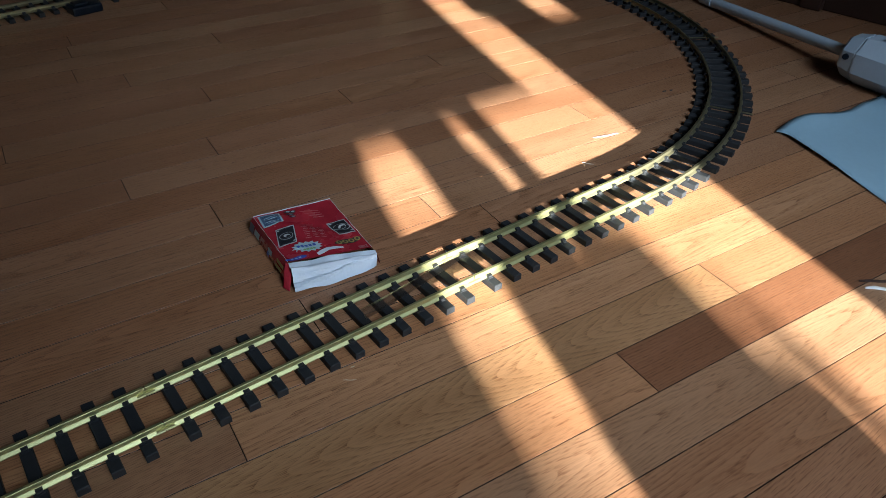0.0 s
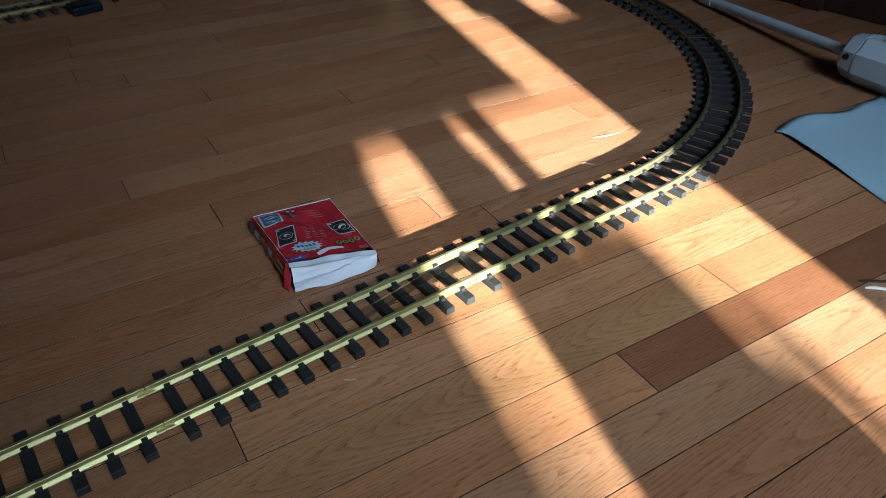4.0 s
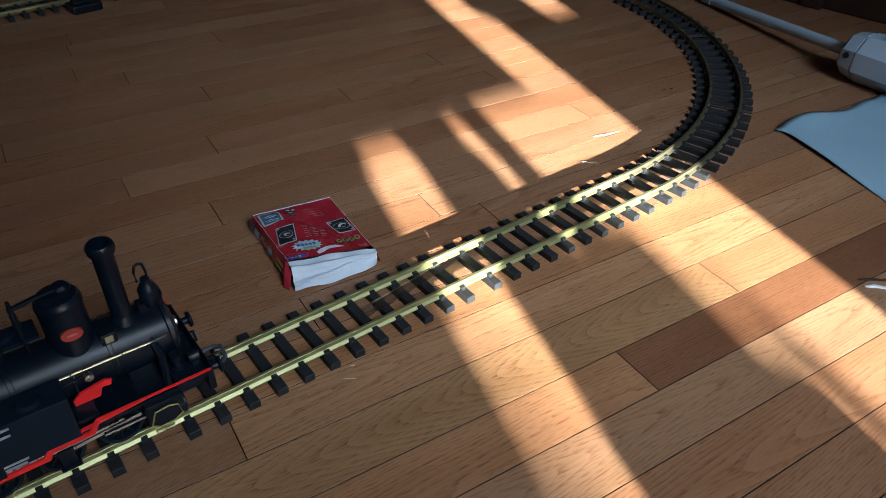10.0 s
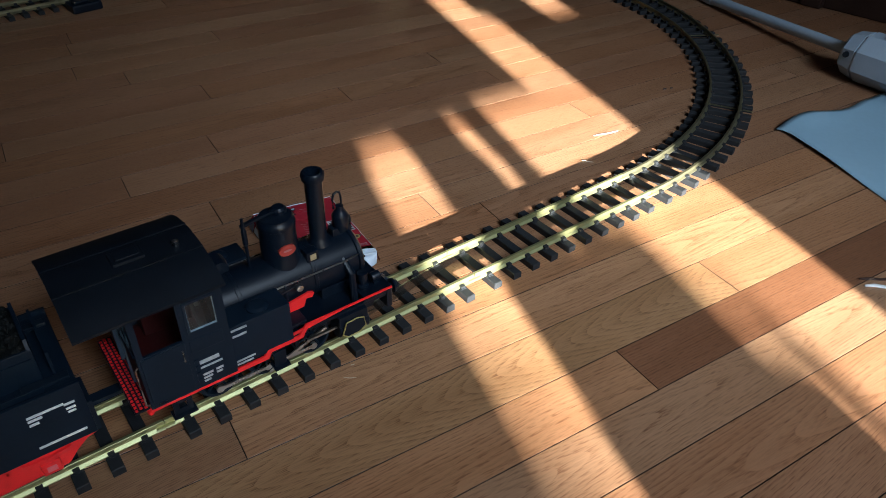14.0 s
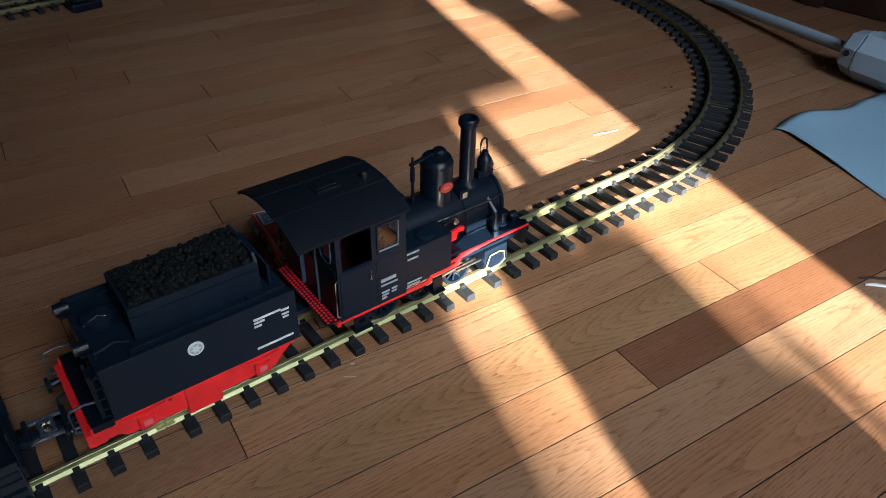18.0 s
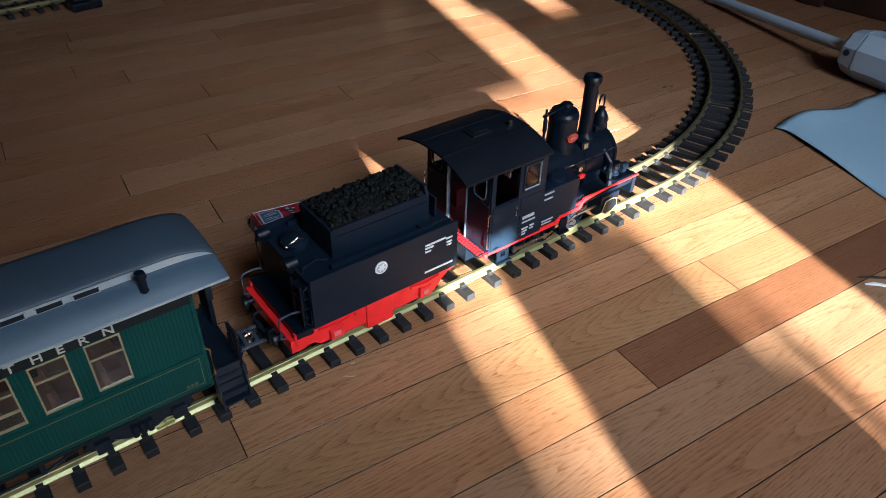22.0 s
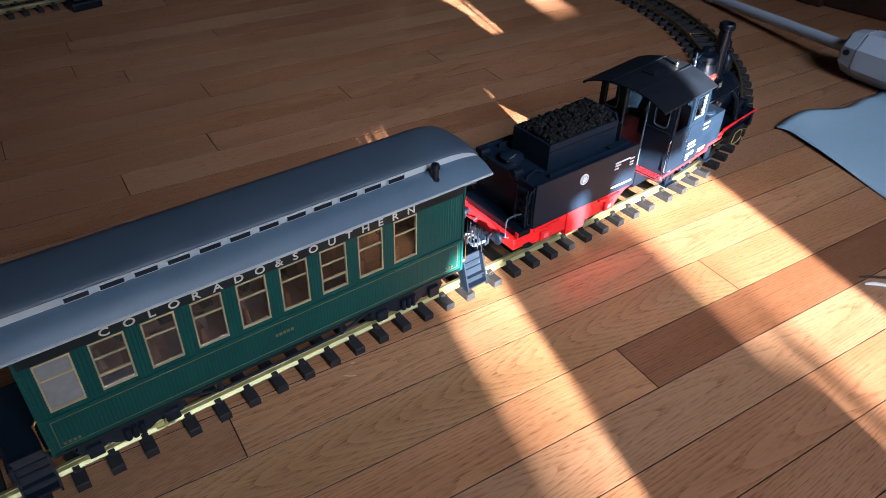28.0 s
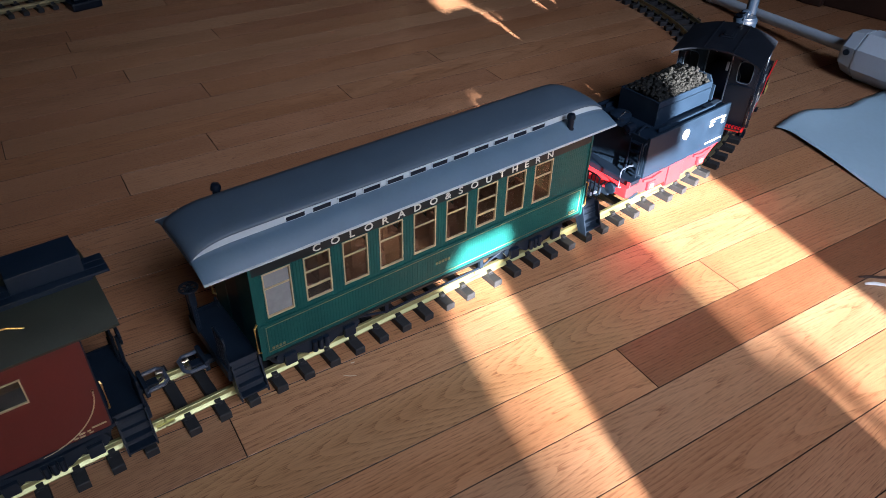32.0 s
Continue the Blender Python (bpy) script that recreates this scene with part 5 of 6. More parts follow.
        bm.faces.new([bm.verts.new(p + Vector((-0.0032, -0.0006, 0.0006))) for p in q])
        part("side_print", bm, m, ob)
    for p, q, r in ((tl, tr, 0.0005), (bl, tl, 0.0002), (tr, br, 0.0003)):
        pts = [p.lerp(q, k / 9) + Vector((0.0004 * math.sin(k * 2.3), 0.0005 * math.sin(k * 3.1), 0.0004 + 0.0003 * math.sin(k * 1.7))) for k in range(10)]
        part("worn_edge", pipe(pts, r, 6), CARDW, ob, "white worn edge")
    # torn end and flaps
    e0, e1 = Vector((0.2790, 0.0790, 0.0008)), Vector((0.3800, 0.0640, 0.0008))

    def flap(name, rows, label, material=CARDW):
        bm = bmesh.new()
        vs = [[bm.verts.new(p) for p in r] for r in rows]
        for p, q in zip(vs, vs[1:]):
            for j in range(len(p) - 1):
                bm.faces.new((p[j], p[j + 1], q[j + 1], q[j]))
        o = part(name, bm, material, ob, label)
        sol = o.modifiers.new("thickness", "SOLIDIFY")
        sol.thickness, sol.offset = 0.0005, -1
        return smooth(o, 50)

    def crease(u, v):
        """The flap folds at two slanting lines."""
        return 0.0034 * max(0, 1 - abs(v - 0.30 - 0.10 * u) / 0.10) - 0.0026 * max(0, 1 - abs(v - 0.70 + 0.30 * u) / 0.09) + 0.0020 * max(0, 1 - abs(v - 0.92 + 0.55 * u) / 0.08) + 0.0008 * math.sin(u * 17 + v * 5)

    m, nv = 22, 20
    rows = []
    for j in range(nv + 1):
        v = j / nv
        row = []
        for i in range(m + 1):
            u = i / m
            hi = bl.lerp(br, u) + Vector((0.004 * u * u, -0.0010, -0.0010 - 0.0008 * math.sin(u * 9) - 0.0030 * u ** 4))
            lo = e0.lerp(e1, u) + Vector((0.004 * (0.5 - u), -0.0040 * math.sin(u * math.pi) ** 0.5 + 0.0045 * max(0, u - 0.8) / 0.2, 0.0012 + 0.0012 * math.sin(u * 11)))
            row.append(hi.lerp(lo, v) + Vector((0, -0.0022, 0.0040)) * math.sin(v * math.pi) + Vector((0, -0.5, 1)) * crease(u, v))
        rows.append(row)
    o = flap("end_flap", rows, "torn white cardboard flap")
    o.data.shade_flat()
    flap("corner_flap", [[Vector((0.2865, 0.1080, 0.0210)), Vector((0.2800, 0.1000, 0.0160)), Vector((0.2740, 0.0930, 0.0020))], [Vector((0.2900, 0.1010, 0.0205)), Vector((0.2850, 0.0930, 0.0140)), Vector((0.2770, 0.0840, 0.0012))]], "torn red corner flap", CARDR).data.shade_flat()

    def print_on(name, pts, material, lift, label=""):
        """A printed patch that follows the face; pts are places (u, v) on it, fanned from their middle."""
        bm = bmesh.new()
        c = (sum(p[0] for p in pts) / len(pts), sum(p[1] for p in pts) / len(pts))
        mid = bm.verts.new(on_top(*c, lift))
        inner = [bm.verts.new(on_top((p[0] + c[0]) / 2, (p[1] + c[1]) / 2, lift)) for p in pts]
        outer = [bm.verts.new(on_top(*p, lift)) for p in pts]
        k = len(pts)
        for i in range(k):
            bm.faces.new((mid, inner[i], inner[(i + 1) % k]))
            bm.faces.new((inner[i], outer[i], outer[(i + 1) % k], inner[(i + 1) % k]))
        part(name, bm, material, ob, label)

    def quad(cu, cv, w, h, turn, sub=3):
        c, s = math.cos(radians(turn)), math.sin(radians(turn))
        cs = [(-w / 2, -h / 2), (w / 2, -h / 2), (w / 2, h / 2), (-w / 2, h / 2)]
        out = []
        for a, b in zip(cs, cs[1:] + cs[:1]):
            out += [(a[0] + (b[0] - a[0]) * t / sub, a[1] + (b[1] - a[1]) * t / sub) for t in range(sub)]
        return [(cu + (x * c - y * s) / 0.095, cv + (x * s + y * c) / 0.118) for x, y in out]

    def ring(cu, cv, rx, ry, turn=0, n=18, star=0.0):
        c, s = math.cos(radians(turn)), math.sin(radians(turn))
        out = []
        for k in range(n):
            f = 1 - (star if k % 2 else 0)
            x, y = rx * f * math.cos(2 * math.pi * k / n), ry * f * math.sin(2 * math.pi * k / n)
            out.append((cu + (x * c - y * s) / 0.095, cv + (x * s + y * c) / 0.118))
        return out

    def grow(corners, k, sub=4):
        """A four-cornered patch, shrunk by k about its middle, with its edges cut up."""
        c = (sum(p[0] for p in corners) / 4, sum(p[1] for p in corners) / 4)
        q = [(c[0] + (p[0] - c[0]) * k, c[1] + (p[1] - c[1]) * k) for p in corners]
        return [(p[0] + (r[0] - p[0]) * t / sub, p[1] + (r[1] - p[1]) * t / sub) for p, r in zip(q, q[1:] + q[:1]) for t in range(sub)]

    cards = [[(0.127, 0.367), (0.357, 0.364), (0.262, 0.665), (0.022, 0.715)], [(0.74, 0.411), (0.962, 0.428), (0.979, 0.687), (0.779, 0.669)]]
    for corners, turn in zip(cards, (-38, 30)):
        cu, cv = sum(p[0] for p in corners) / 4, sum(p[1] for p in corners) / 4
        print_on("printed_card", grow(corners, 1.0), CARDG, 0.0004, "black and white printed card picture")
        print_on("card_field", grow(corners, 0.90), INKK, 0.0006)
        print_on("card_oval", ring(cu, cv, 0.0098, 0.0064, turn, 20), CARDG, 0.0008)
        print_on("card_oval_field", ring(cu, cv, 0.0090, 0.0056, turn, 20), INKK, 0.0010)
        print_on("card_mark", ring(cu + 0.01, cv, 0.0044, 0.0036, turn, 12), CARDG, 0.0012)
        print_on("card_mark", ring(cu + 0.02, cv + 0.01, 0.0028, 0.0020, turn, 12), INKK, 0.0014)
        for s in (-0.66, 0.66):
            p = corners[0] if s < 0 else corners[2]
            print_on("corner_mark", ring(cu + (p[0] - cu) * 0.74, cv + (p[1] - cv) * 0.74, 0.0018, 0.0012, turn, 8), CARDG, 0.0010)
    panel = [(0.042, 0.030), (0.307, 0.055), (0.290, 0.240), (0.022, 0.285)]
    print_on("panel_print", grow(panel, 1.0), INKP, 0.0004, "pale bordered picture panel")
    print_on("panel_field", grow(panel, 0.84), INKS, 0.0006)
    for k in range(6):
        print_on("panel_bar", quad(0.165, 0.085 + 0.027 * k, 0.0165 - 0.002 * (k % 2), 0.0010, -3), INKP if k % 3 else INKK, 0.0008)
    for cu, cv, rx, ry in ((0.41, 0.065, 0.0042, 0.0030), (0.47, 0.085, 0.0036, 0.0034), (0.42, 0.125, 0.0046, 0.0022), (0.425, 0.185, 0.0040, 0.0026)):
        print_on("small_mark", ring(cu, cv, rx, ry, 20, 10), INKK, 0.0005)
        print_on("small_mark", ring(cu + 0.006, cv - 0.004, rx * 0.6, ry * 0.5, 35, 8), INKP, 0.0007)
    print_on("starburst", ring(0.325, 0.790, 0.0180, 0.0128, -6, 28, 0.22), INKP, 0.0005, "pale blue starburst print")
    for k in range(5):
        print_on("starburst_bar", quad(0.225 + 0.048 * k, 0.785 - 0.004 * k, 0.0032, 0.0050, -6 + 7 * (k % 2)), INKB, 0.0009)
    for k in range(4):
        print_on("starburst_bar", quad(0.27 + 0.040 * k, 0.850 - 0.004 * k, 0.0030, 0.0036, -6), INKG, 0.0009)
    print_on("wordmark_shape", ring(0.815, 0.808, 0.0165, 0.0050, -6, 20), INKK, 0.0005, "yellow oval mark on black")
    for k in range(4):
        print_on("wordmark_bar", ring(0.70 + 0.077 * k, 0.818 - 0.006 * k, 0.0034, 0.0040, -6, 10), INKY, 0.0008)
        print_on("wordmark_bar", ring(0.70 + 0.077 * k, 0.818 - 0.006 * k, 0.0015, 0.0022, -6, 8), INKK, 0.0010)
    for k in range(7):
        for j in range(3):
            print_on("fine_print", quad(0.455 + 0.085 * j - 0.006 * k + 0.012 * ((k + j) % 2), 0.425 + 0.034 * k + 0.020 * j, 0.0068 - 0.0012 * ((k + 2 * j) % 3), 0.0008, 9), INKF, 0.0004)
    for k in range(4):
        print_on("fine_print", quad(0.66 + 0.02 * k, 0.13 + 0.045 * k, 0.022 - 0.003 * k, 0.0007, 9), INKF, 0.0004)
    for k in range(3):
        print_on("fine_print", quad(0.92, 0.935 + 0.020 * k, 0.0100, 0.0011, 4), INKF, 0.0004)
    print_on("torn_patch", [(0.365, 0.945), (0.43, 0.900), (0.518, 0.868), (0.62, 0.880), (0.700, 0.905), (0.705, 0.930), (0.60, 0.918), (0.52, 0.925), (0.44, 0.965), (0.375, 0.985)], CARDW, 0.0007, "white torn patch")
    print_on("blue_patch", ring(0.115, 0.962, 0.0125, 0.0038, -6, 16), INKB, 0.0005, "blue printed patch")
    for k in range(3):
        print_on("patch_bar", quad(0.07 + 0.045 * k, 0.962, 0.0024, 0.0028, -6), INKP, 0.0008)
    OFF = Vector((0, 0, 0))


card_box()


def plastic_pole():
    """A white pole that ends in an eight-sided plastic housing, lying on the floor."""
    global OFF
    a, tip, b = Vector((1.4628, 0.4393, 0.0108)), Vector((1.3465, 0.0202, 0.0412)), Vector((1.3432, 0.0500, 0.0420))
    d, way = Vector((-0.026, -1, 0)).normalized(), (tip - a).normalized()
    q = d.to_track_quat("X", "Z").to_matrix().to_4x4()
    OFF = Vector((1.335, 0.1, 0))
    t = thing("plastic_pole", "white plastic pole with an eight-sided housing on the floor", "pole", OFF)
    smooth(part("pole", rod(a, tip, 0.0103, seg=28), PVC, t, "slim white tube"))
    smooth(part("pole_collar", rod(a + way * 0.022, a + way * 0.038, 0.0117, seg=28), PVC, t))

    def octagon(s, r):
        return [b + d * s + q.to_3x3() @ Vector((0, r * math.cos(math.pi * (2 * k + 1) / 8), r * math.sin(math.pi * (2 * k + 1) / 8))) for k in range(8)]

    h = part("housing", loft([octagon(s, r) for s, r in ((0.0, 0.033), (0.004, 0.0365), (0.0260, 0.0415), (0.0262, 0.0400), (0.0300, 0.0400), (0.0302, 0.0430), (0.20, 0.0450))]), PVC, t, "pale eight-sided housing")
    part("screw", rod(b + d * 0.013 + Vector((-0.033, 0.0, 0.006)), b + d * 0.013 + Vector((-0.040, 0.0, 0.007)), 0.0055, 0.0050, 14), UNDER, h, "dark screw")
    part("top_lug", box(-0.020, 0.020, -0.012, 0.012, 0, 0.012, 0.003), PVC, h)
    lug = h.children[-1]
    lug.data.transform(Matrix.Translation(b - OFF + d * 0.080 + Vector((0, 0, 0.039))) @ q @ Matrix.Translation(OFF))
    OFF = Vector((0, 0, 0))


plastic_pole()


def blue_sheet():
    """A pale blue sheet with a curled corner: two edges from the corner span it."""
    n = 30
    top = [(1.050, -0.0085), (1.080, -0.0055), (1.135, -0.0065), (1.204, -0.034), (1.330, -0.040), (1.460, -0.075)]
    left = [(1.050, -0.0085), (1.0535, -0.024), (1.043, -0.058), (1.022, -0.126), (0.994, -0.207), (0.945, -0.340)]

    def on(line, s):
        """A point at s of a smooth line through the given places."""
        d = [0.0]
        for p, q in zip(line, line[1:]):
            d.append(d[-1] + math.dist(p, q))
        s *= d[-1]
        k = max(i for i in range(len(line) - 1) if d[i] <= s + 1e-9)
        u = (s - d[k]) / (d[k + 1] - d[k])
        p = [line[max(k - 1, 0)], line[k], line[k + 1], line[min(k + 2, len(line) - 1)]]
        return Vector([0.5 * (2 * p[1][i] + (p[2][i] - p[0][i]) * u + (2 * p[0][i] - 5 * p[1][i] + 4 * p[2][i] - p[3][i]) * u * u + (3 * p[1][i] - p[0][i] - 3 * p[2][i] + p[3][i]) * u ** 3) for i in (0, 1)] + [0])

    bm = bmesh.new()

    def at(u, v):
        p = on(top, u) + on(left, v) - Vector((*top[0], 0))
        lift = 0.0014 + 0.0065 * math.exp(-(v / 0.10) ** 2) * (1 - math.exp(-(u / 0.05) ** 2)) * (0.6 + 0.4 * math.sin(u * 9)) + 0.0045 * math.exp(-((u - 0.50 - v * 0.5) / 0.06) ** 2) + 0.005 * math.exp(-(u / 0.10) ** 2) * (1 - math.exp(-(v / 0.05) ** 2)) * (0.55 + 0.45 * math.sin(v * 8))
        return p + Vector((0, 0, lift + 0.002 * math.exp(-((u * u + v * v) / 0.004))))

    g = [[bm.verts.new(at(i / n, j / n)) for j in range(n + 1)] for i in range(n + 1)]
    for i in range(n):
        for j in range(n):
            bm.faces.new((g[i][j], g[i + 1][j], g[i + 1][j + 1], g[i][j + 1]))
    o = smooth(part("blue_sheet", bm, SHEET, None), 60)
    sol = o.modifiers.new("thickness", "SOLIDIFY")
    sol.thickness, sol.offset = 0.0006, -1
    tagged(o, "pale blue sheet with a curled corner on the floor", "sheet")


blue_sheet()

# dark cabinet at the edge of the floor
OFF = Vector((1.66, 0.2, 0))
cabinet = thing("dark_cabinet", "dark stained wooden cabinet plinth standing on the floor", "cabinet", OFF)
Q = pose(1.640, 0.23, 0, 0, 0, 8)
for name, dims in (("plinth", (0.012, 0.40, -0.70, 0.032, 0.0, 0.075)), ("plinth", (0.0, 0.40, 0.040, 0.60, 0.0, 0.09)), ("moulding", (-0.012, 0.40, -0.70, 0.60, 0.092, 0.118)), ("body", (0.004, 0.40, -0.70, 0.60, 0.120, 0.78)), ("base_block", (-0.006, 0.04, 0.030, 0.075, 0.0, 0.09))):
    bm = box(*dims, 0.004)
    bm.transform(Q)
    part(name, bm, DARKW, cabinet)
OFF = Vector((0, 0, 0))

# clear tape that lies over the sleepers
bm = bmesh.new()
rows = []
for k in range(25):
    v = k / 24
    x, yc = 0.316 + 0.152 * v, -0.001 + 0.0165 * v
    w = 0.0085 - 0.0035 * v
    rows.append([bm.verts.new((x + 0.003 * j / 6, yc + w * (j / 3 - 1), 0.0092 + 0.0060 * v ** 2 + 0.0011 * max(0, 1 - abs(j - 3 - 2.0 * math.sin(v * 3)) / 1.2) + 0.0007 * max(0, 1 - abs(j - 5 + 3 * v) / 1.0))) for j in range(7)])
for a, b in zip(rows, rows[1:]):
    for j in range(6):
        bm.faces.new((a[j], a[j + 1], b[j + 1], b[j]))
tape = smooth(part("clear_tape", bm, TAPE, None), 60)
tape.visible_shadow = False
tagged(tape, "strip of clear tape stuck across the sleepers", "tape")


def scrap(name, label, a, b, r, material, flat=0.4):
    """A thin splinter or shred from a to b on the floor."""
    a, b = Vector(a), Vector(b)
    d = (b - a).normalized()
    n = Vector((-d.y, d.x, 0))
    rows = []
    for k, w in enumerate((0.35, 1.0, 0.8, 0.95, 0.3)):
        p = a.lerp(b, k / 4) + n * r * 0.5 * math.sin(k * 2.1)
        rows.append([p + n * r * w, p + n * r * w * 0.4 + Vector((0, 0, r * flat * 2)), p - n * r * w * 0.6 + Vector((0, 0, r * flat * 2)), p - n * r * w])
    tagged(part(name, loft(rows), material, None), label, "scrap", "scraps on the floor")


scrap("paper_strip", "thin white paper strip on the floor", (0.808, 0.140, 0.0004), (0.850, 0.129, 0.0004), 0.0014, WHITE, 0.12)
scrap("splinter", "pale wood splinter on the floor", (0.741, 0.098, 0.0004), (0.750, 0.085, 0.0004), 0.0009, CHIP)
scrap("splinter", "pale wood splinter on the floor", (0.258, -0.060, 0.0004), (0.268, -0.067, 0.0004), 0.0006, CHIP)
scrap("splinter", "pale wood splinter on the floor", (0.272, -0.050, 0.0004), (0.276, -0.051, 0.0004), 0.0007, CHIP)
scrap("dark_crumb", "small dark crumb on the floor", (1.025, 0.187, 0.0004), (1.033, 0.186, 0.0004), 0.0016, INKK)
scrap("dark_crumb", "small dark crumb on the floor", (1.038, 0.183, 0.0004), (1.044, 0.182, 0.0004), 0.0016, INKK)
scrap("torn_wrapper", "torn white and brown wrapper shred on the floor", (0.800, -0.282, 0.0006), (0.836, -0.310, 0.0006), 0.0032, WHITE, 0.25)
scrap("torn_wrapper", "torn white and brown wrapper shred on the floor", (0.806, -0.272, 0.0006), (0.845, -0.300, 0.0006), 0.0020, DARKW, 0.5)

# a point machine beside the far track
OFF = Vector((0.350, 1.108, 0))
machine = thing("point_machine", "small black plastic point machine beside the far track", "switch", OFF)
bm = box(-0.030, 0.030, -0.020, 0.020, 0.0, 0.017, 0.004)
bm.transform(Matrix.Translation(OFF) @ pose(0, 0, 0, 0, 0, 8))
part("housing", bm, BLACK, machine)
bm = box(-0.022, 0.006, -0.012, 0.012, 0.0165, 0.0225, 0.003)
bm.transform(Matrix.Translation(OFF) @ pose(0, 0, 0, 0, 0, 8))
part("cover", bm, BLACK, machine)
bm = box(0.014, 0.020, 0.010, 0.034, 0.004, 0.009, 0.001)
bm.transform(Matrix.Translation(OFF) @ pose(0, 0, 0, 0, 0, 8))
part("throw_bar", bm, TIE, machine)
OFF = Vector((0, 0, 0))

# ---- floor strips ----
ANGLE, STRIP, EDGE0 = -5.6, 0.05715, -0.3045
floor = new("floor", bpy.data.meshes.new("floor"))
bm = box(ROOM[0], ROOM[1], ROOM[2], ROOM[3], -0.10, -0.0035)
bm.to_mesh(floor.data)
bm.free()
floor.data.materials.append(GAP)
tagged(floor, "orange-brown oak strip floor", "floor", kind="structure")
ENDS = {2: [0.512], 3: [0.694], 4: [0.154], 6: [0.271], 7: [0.542], 8: [0.484], 10: [0.244, 0.829], 12: [0.161], 13: [0.293, 0.782], 14: [0.529], 15: [0.036, 0.733], 16: [0.336], 18: [0.238], 19: [0.166], 20: [0.425]}


def strip_mesh(length, width):
    """One strip: eased edges, its middle at the origin."""
    g, h, k = 0.0005, 0.0035, 0.00015
    a, b = length / 2 - g, width / 2 - g
    base = [(-a, -b), (a, -b), (a, b), (-a, b)]
    v = [(x, y, -h) for x, y in base] + [(x, y, -k) for x, y in base] + [(x - math.copysign(k, x), y - math.copysign(k, y), 0) for x, y in base]
    f = [(8, 9, 10, 11)] + [(i, (i + 1) % 4, 4 + (i + 1) % 4, 4 + i) for i in range(4)] + [(4 + i, 4 + (i + 1) % 4, 8 + (i + 1) % 4, 8 + i) for i in range(4)]
    return v, f


EASE = {0: -0.20, 1: -0.18, 2: -0.12, 3: -0.08, 4: -0.02}     # hand-laid: the near rows run a little wide


def row_edge(row):
    return EDGE0 + STRIP * (row + EASE.get(row, -0.22 if row < 0 else 0.0 if row < 12 else min(0.10, 0.012 * (row - 11))))


rnd = random.Random(11)
TURN = pose(0, 0, 0, 0, 0, ANGLE)
rest_v, rest_f = [], []
for row in range(-28, 48):
    vmid, width = (row_edge(row) + row_edge(row + 1)) / 2, row_edge(row + 1) - row_edge(row)
    known = sorted(ENDS.get(row, []))
    cuts = list(known)
    if not cuts:
        cuts = [rnd.uniform(-0.2, 0.5)] if not -1 < row < 21 else [rnd.uniform(1.25, 1.55)]
    span = (1.55, 1.95) if -3 < row < 21 else (0.8, 1.3)
    while cuts[-1] < 2.9:
        cuts.append(cuts[-1] + rnd.uniform(*span))
    while cuts[0] > -3.0:
        cuts.insert(0, cuts[0] - rnd.uniform(*span))
    sa, ca = math.sin(radians(ANGLE)), math.cos(radians(ANGLE))
    lo = max((ROOM[0] + 0.01 + vmid * sa) / ca, (ROOM[3] - 0.01 - vmid * ca) / sa)
    hi = min((ROOM[1] - 0.01 + vmid * sa) / ca, (ROOM[2] + 0.01 - vmid * ca) / sa)
    for a, b in zip(cuts, cuts[1:]):
        first = abs(a - 0.512) < 0.001
        a, b = max(a, lo), min(b, hi)
        if b - a < 0.03:
            continue
        mid = TURN @ Vector(((a + b) / 2, vmid, 0))
        v, f = strip_mesh(b - a, width)
        near = -0.75 < mid.x < 1.9 and -0.42 < mid.y < 1.45
        if near:
            me = bpy.data.meshes.new("plank")
            me.from_pydata(v, [], f)
            me.materials.append(OAK_DARK if row == 2 and first else OAK_PALE if row == 3 and b < 0.75 else OAK_LIGHT if row in (2, 3, 4, 5) else OAK)
            me.materials.append(GAP)
            for p in me.polygons[1:5]:
                p.material_index = 1
            ob = new("plank", me)
            ob.parent = floor
            ob.matrix_basis = Matrix.Translation(mid) @ TURN
        else:
            if not (ROOM[0] - 0.2 < mid.x < ROOM[1] + 0.2 and ROOM[2] - 0.1 < mid.y < ROOM[3] + 0.1):
                continue
            o = len(rest_v)
            rest_v += [tuple(Matrix.Translation(mid) @ TURN @ Vector(p)) for p in v]
            rest_f += [tuple(o + i for i in q) for q in f]
me = bpy.data.meshes.new("far_planks")
me.from_pydata(rest_v, [], rest_f)
me.materials.append(OAK)
me.materials.append(GAP)
for p in me.polygons:
    p.material_index = 1 if 1 <= p.index % 9 <= 4 else 0
far = new("far_planks", me)
far.parent = floor
tagged(far, kind="stuff")

# ---- what moves ----


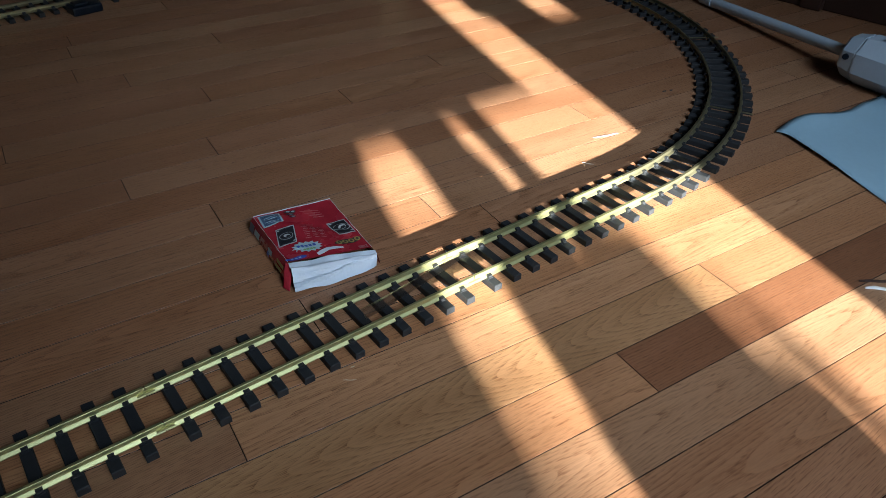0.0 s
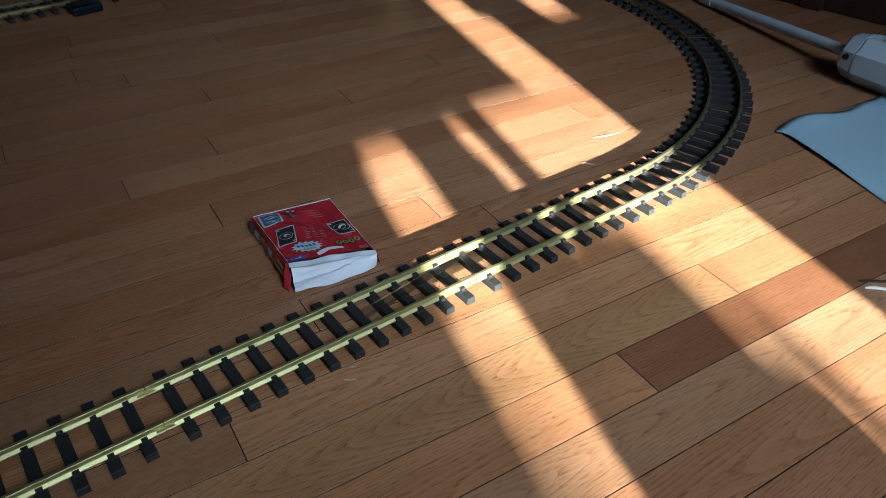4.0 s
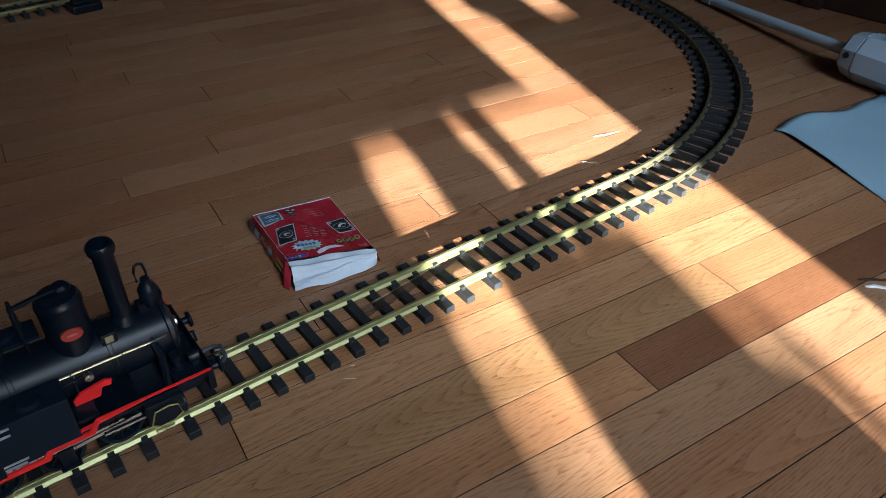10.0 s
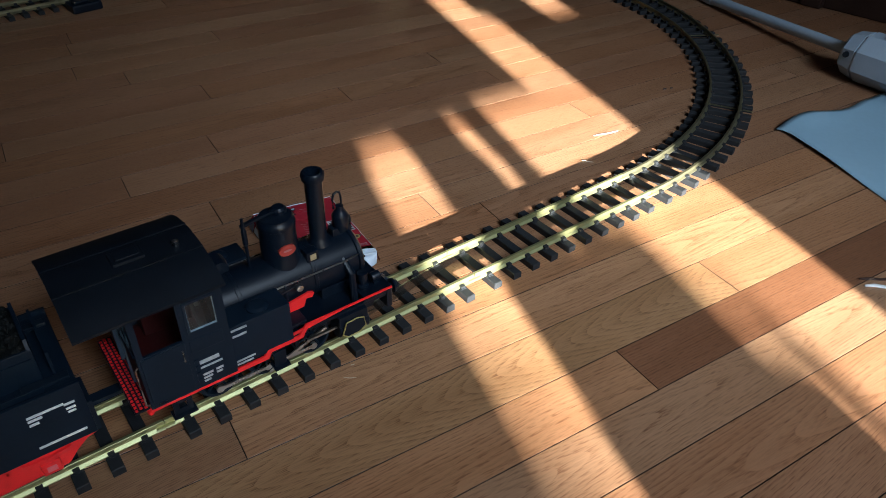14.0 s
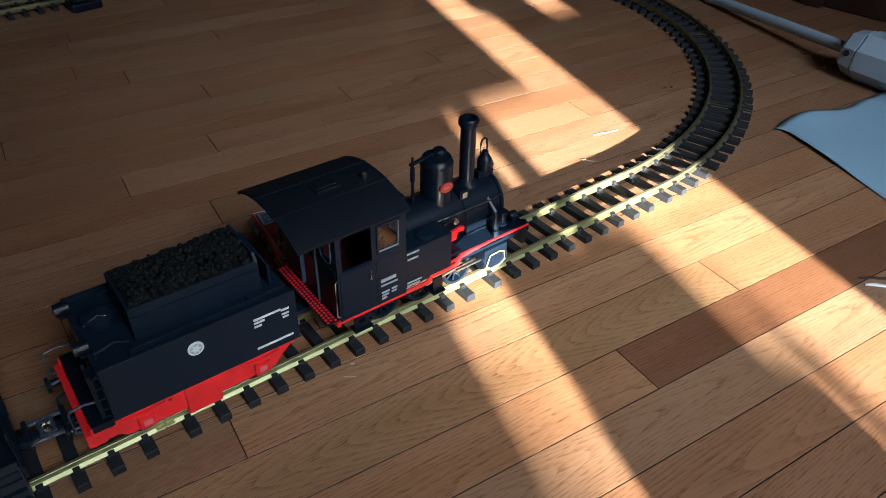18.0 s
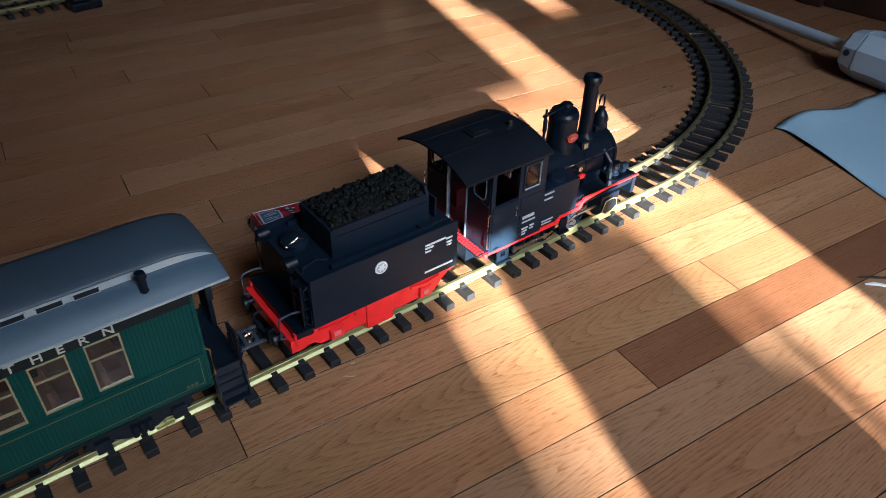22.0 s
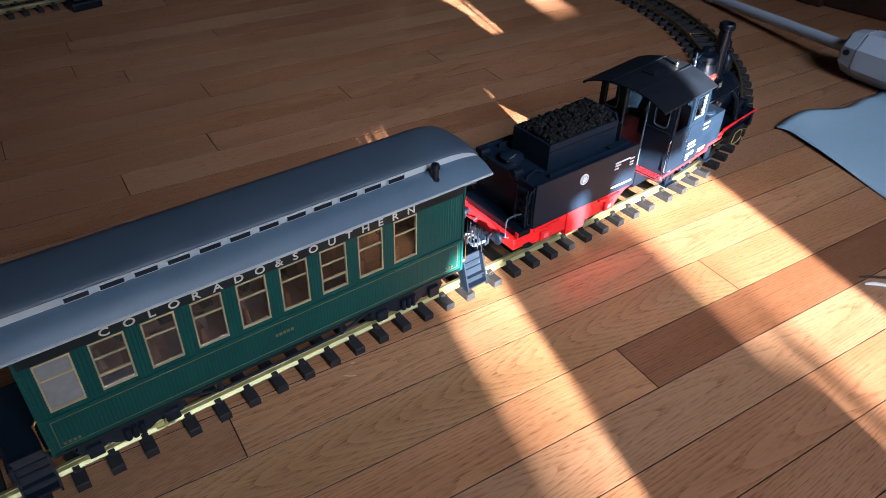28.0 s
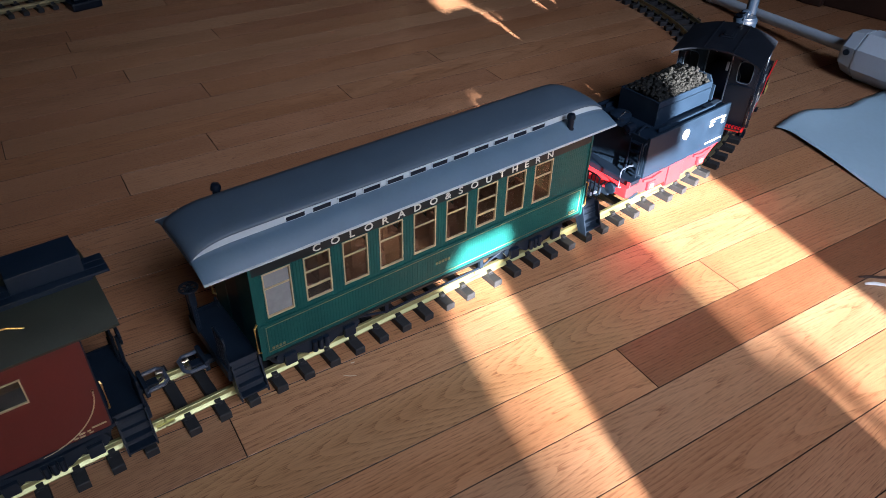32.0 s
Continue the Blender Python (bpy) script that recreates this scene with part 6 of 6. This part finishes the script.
# slack in the couplings and an uneven motor: how far each vehicle runs ahead of an even pace, in metres
PACE = {"steam_locomotive": ((0, 7, 9, 10, 12, 14, 17, 19, 22, 25, 28, 32), (-0.0140, -0.0118, -0.0092, -0.0075, -0.0038, -0.0018, -0.0010, -0.0005, 0.0018, 0.0058, 0.0085, 0.0118)),
        "tender": ((0, 12, 14, 17, 19, 22, 25, 28, 32), (-0.0100, -0.0060, -0.0048, -0.0040, -0.0022, 0.0004, 0.0032, 0.0065, 0.0103)),
        "passenger_coach": ((0, 18, 20.5, 22, 25, 28, 32), (-0.0130, -0.0110, -0.0078, -0.0060, -0.0022, 0.0022, 0.0030)),
        "caboose": ((0, 32), (0.0, 0.0))}


def along(t, name):
    return START + SPEED * t + float(np.interp(t, *PACE[name]))


def vehicle_pose(t, name, front, rear):
    s = along(t, name)
    f, r = at_track(s + front)[0], at_track(s + rear)[0]
    d = f - r
    m = (f + r) / 2
    return Matrix.Translation((m.x, m.y, RAIL_TOP)) @ Matrix.Rotation(math.atan2(d.y, d.x), 4, "Z")


def motions():
    times = [0.5 * k for k in range(65)]
    ends = {}
    for ob, front, rear in MOVERS:
        walk(ob, [(t, vehicle_pose(t, ob.name, front, rear)) for t in times])
        ends[ob] = (ob.name, front, rear)
    for b, parent, at, mid in BOGIES:
        rows = []
        for t in times:
            s = along(t, parent.name) + at
            f, r = at_track(s + 0.031)[0], at_track(s - 0.031)[0]
            turn = math.atan2(f.y - r.y, f.x - r.x) - vehicle_pose(t, *ends[parent]).to_euler().z
            rows.append((t, Matrix.Translation((at - mid, 0, 0)) @ Matrix.Rotation(turn, 4, "Z")))
        walk(b, rows)
    steps = [0.4 * k for k in range(81)]
    for w, place, r in ROLLING:
        walk(w, [(t, Matrix.Translation(place) @ Matrix.Rotation(SPEED * t / r, 4, "Y")) for t in steps])
    fine = [0.1 * k for k in range(321)]
    for ob, main, place, y in coupling:
        rows, rows2 = [], []
        for t in fine:
            a = SPEED * t / 0.0180 + (math.pi / 2 if y > 0 else 0)
            pin = place + Vector((0.008 * math.cos(a), 0, -0.008 * math.sin(a)))
            rows.append((t, Matrix.Translation(pin)))
            tilt = math.asin((place.z + 0.013 - pin.z) / 0.060)
            rows2.append((t, Matrix.Translation(pin + Vector((0, math.copysign(0.006, y), 0))) @ Matrix.Rotation(-tilt, 4, "Y")))
        walk(ob, rows)
        walk(main, rows2)


motions()
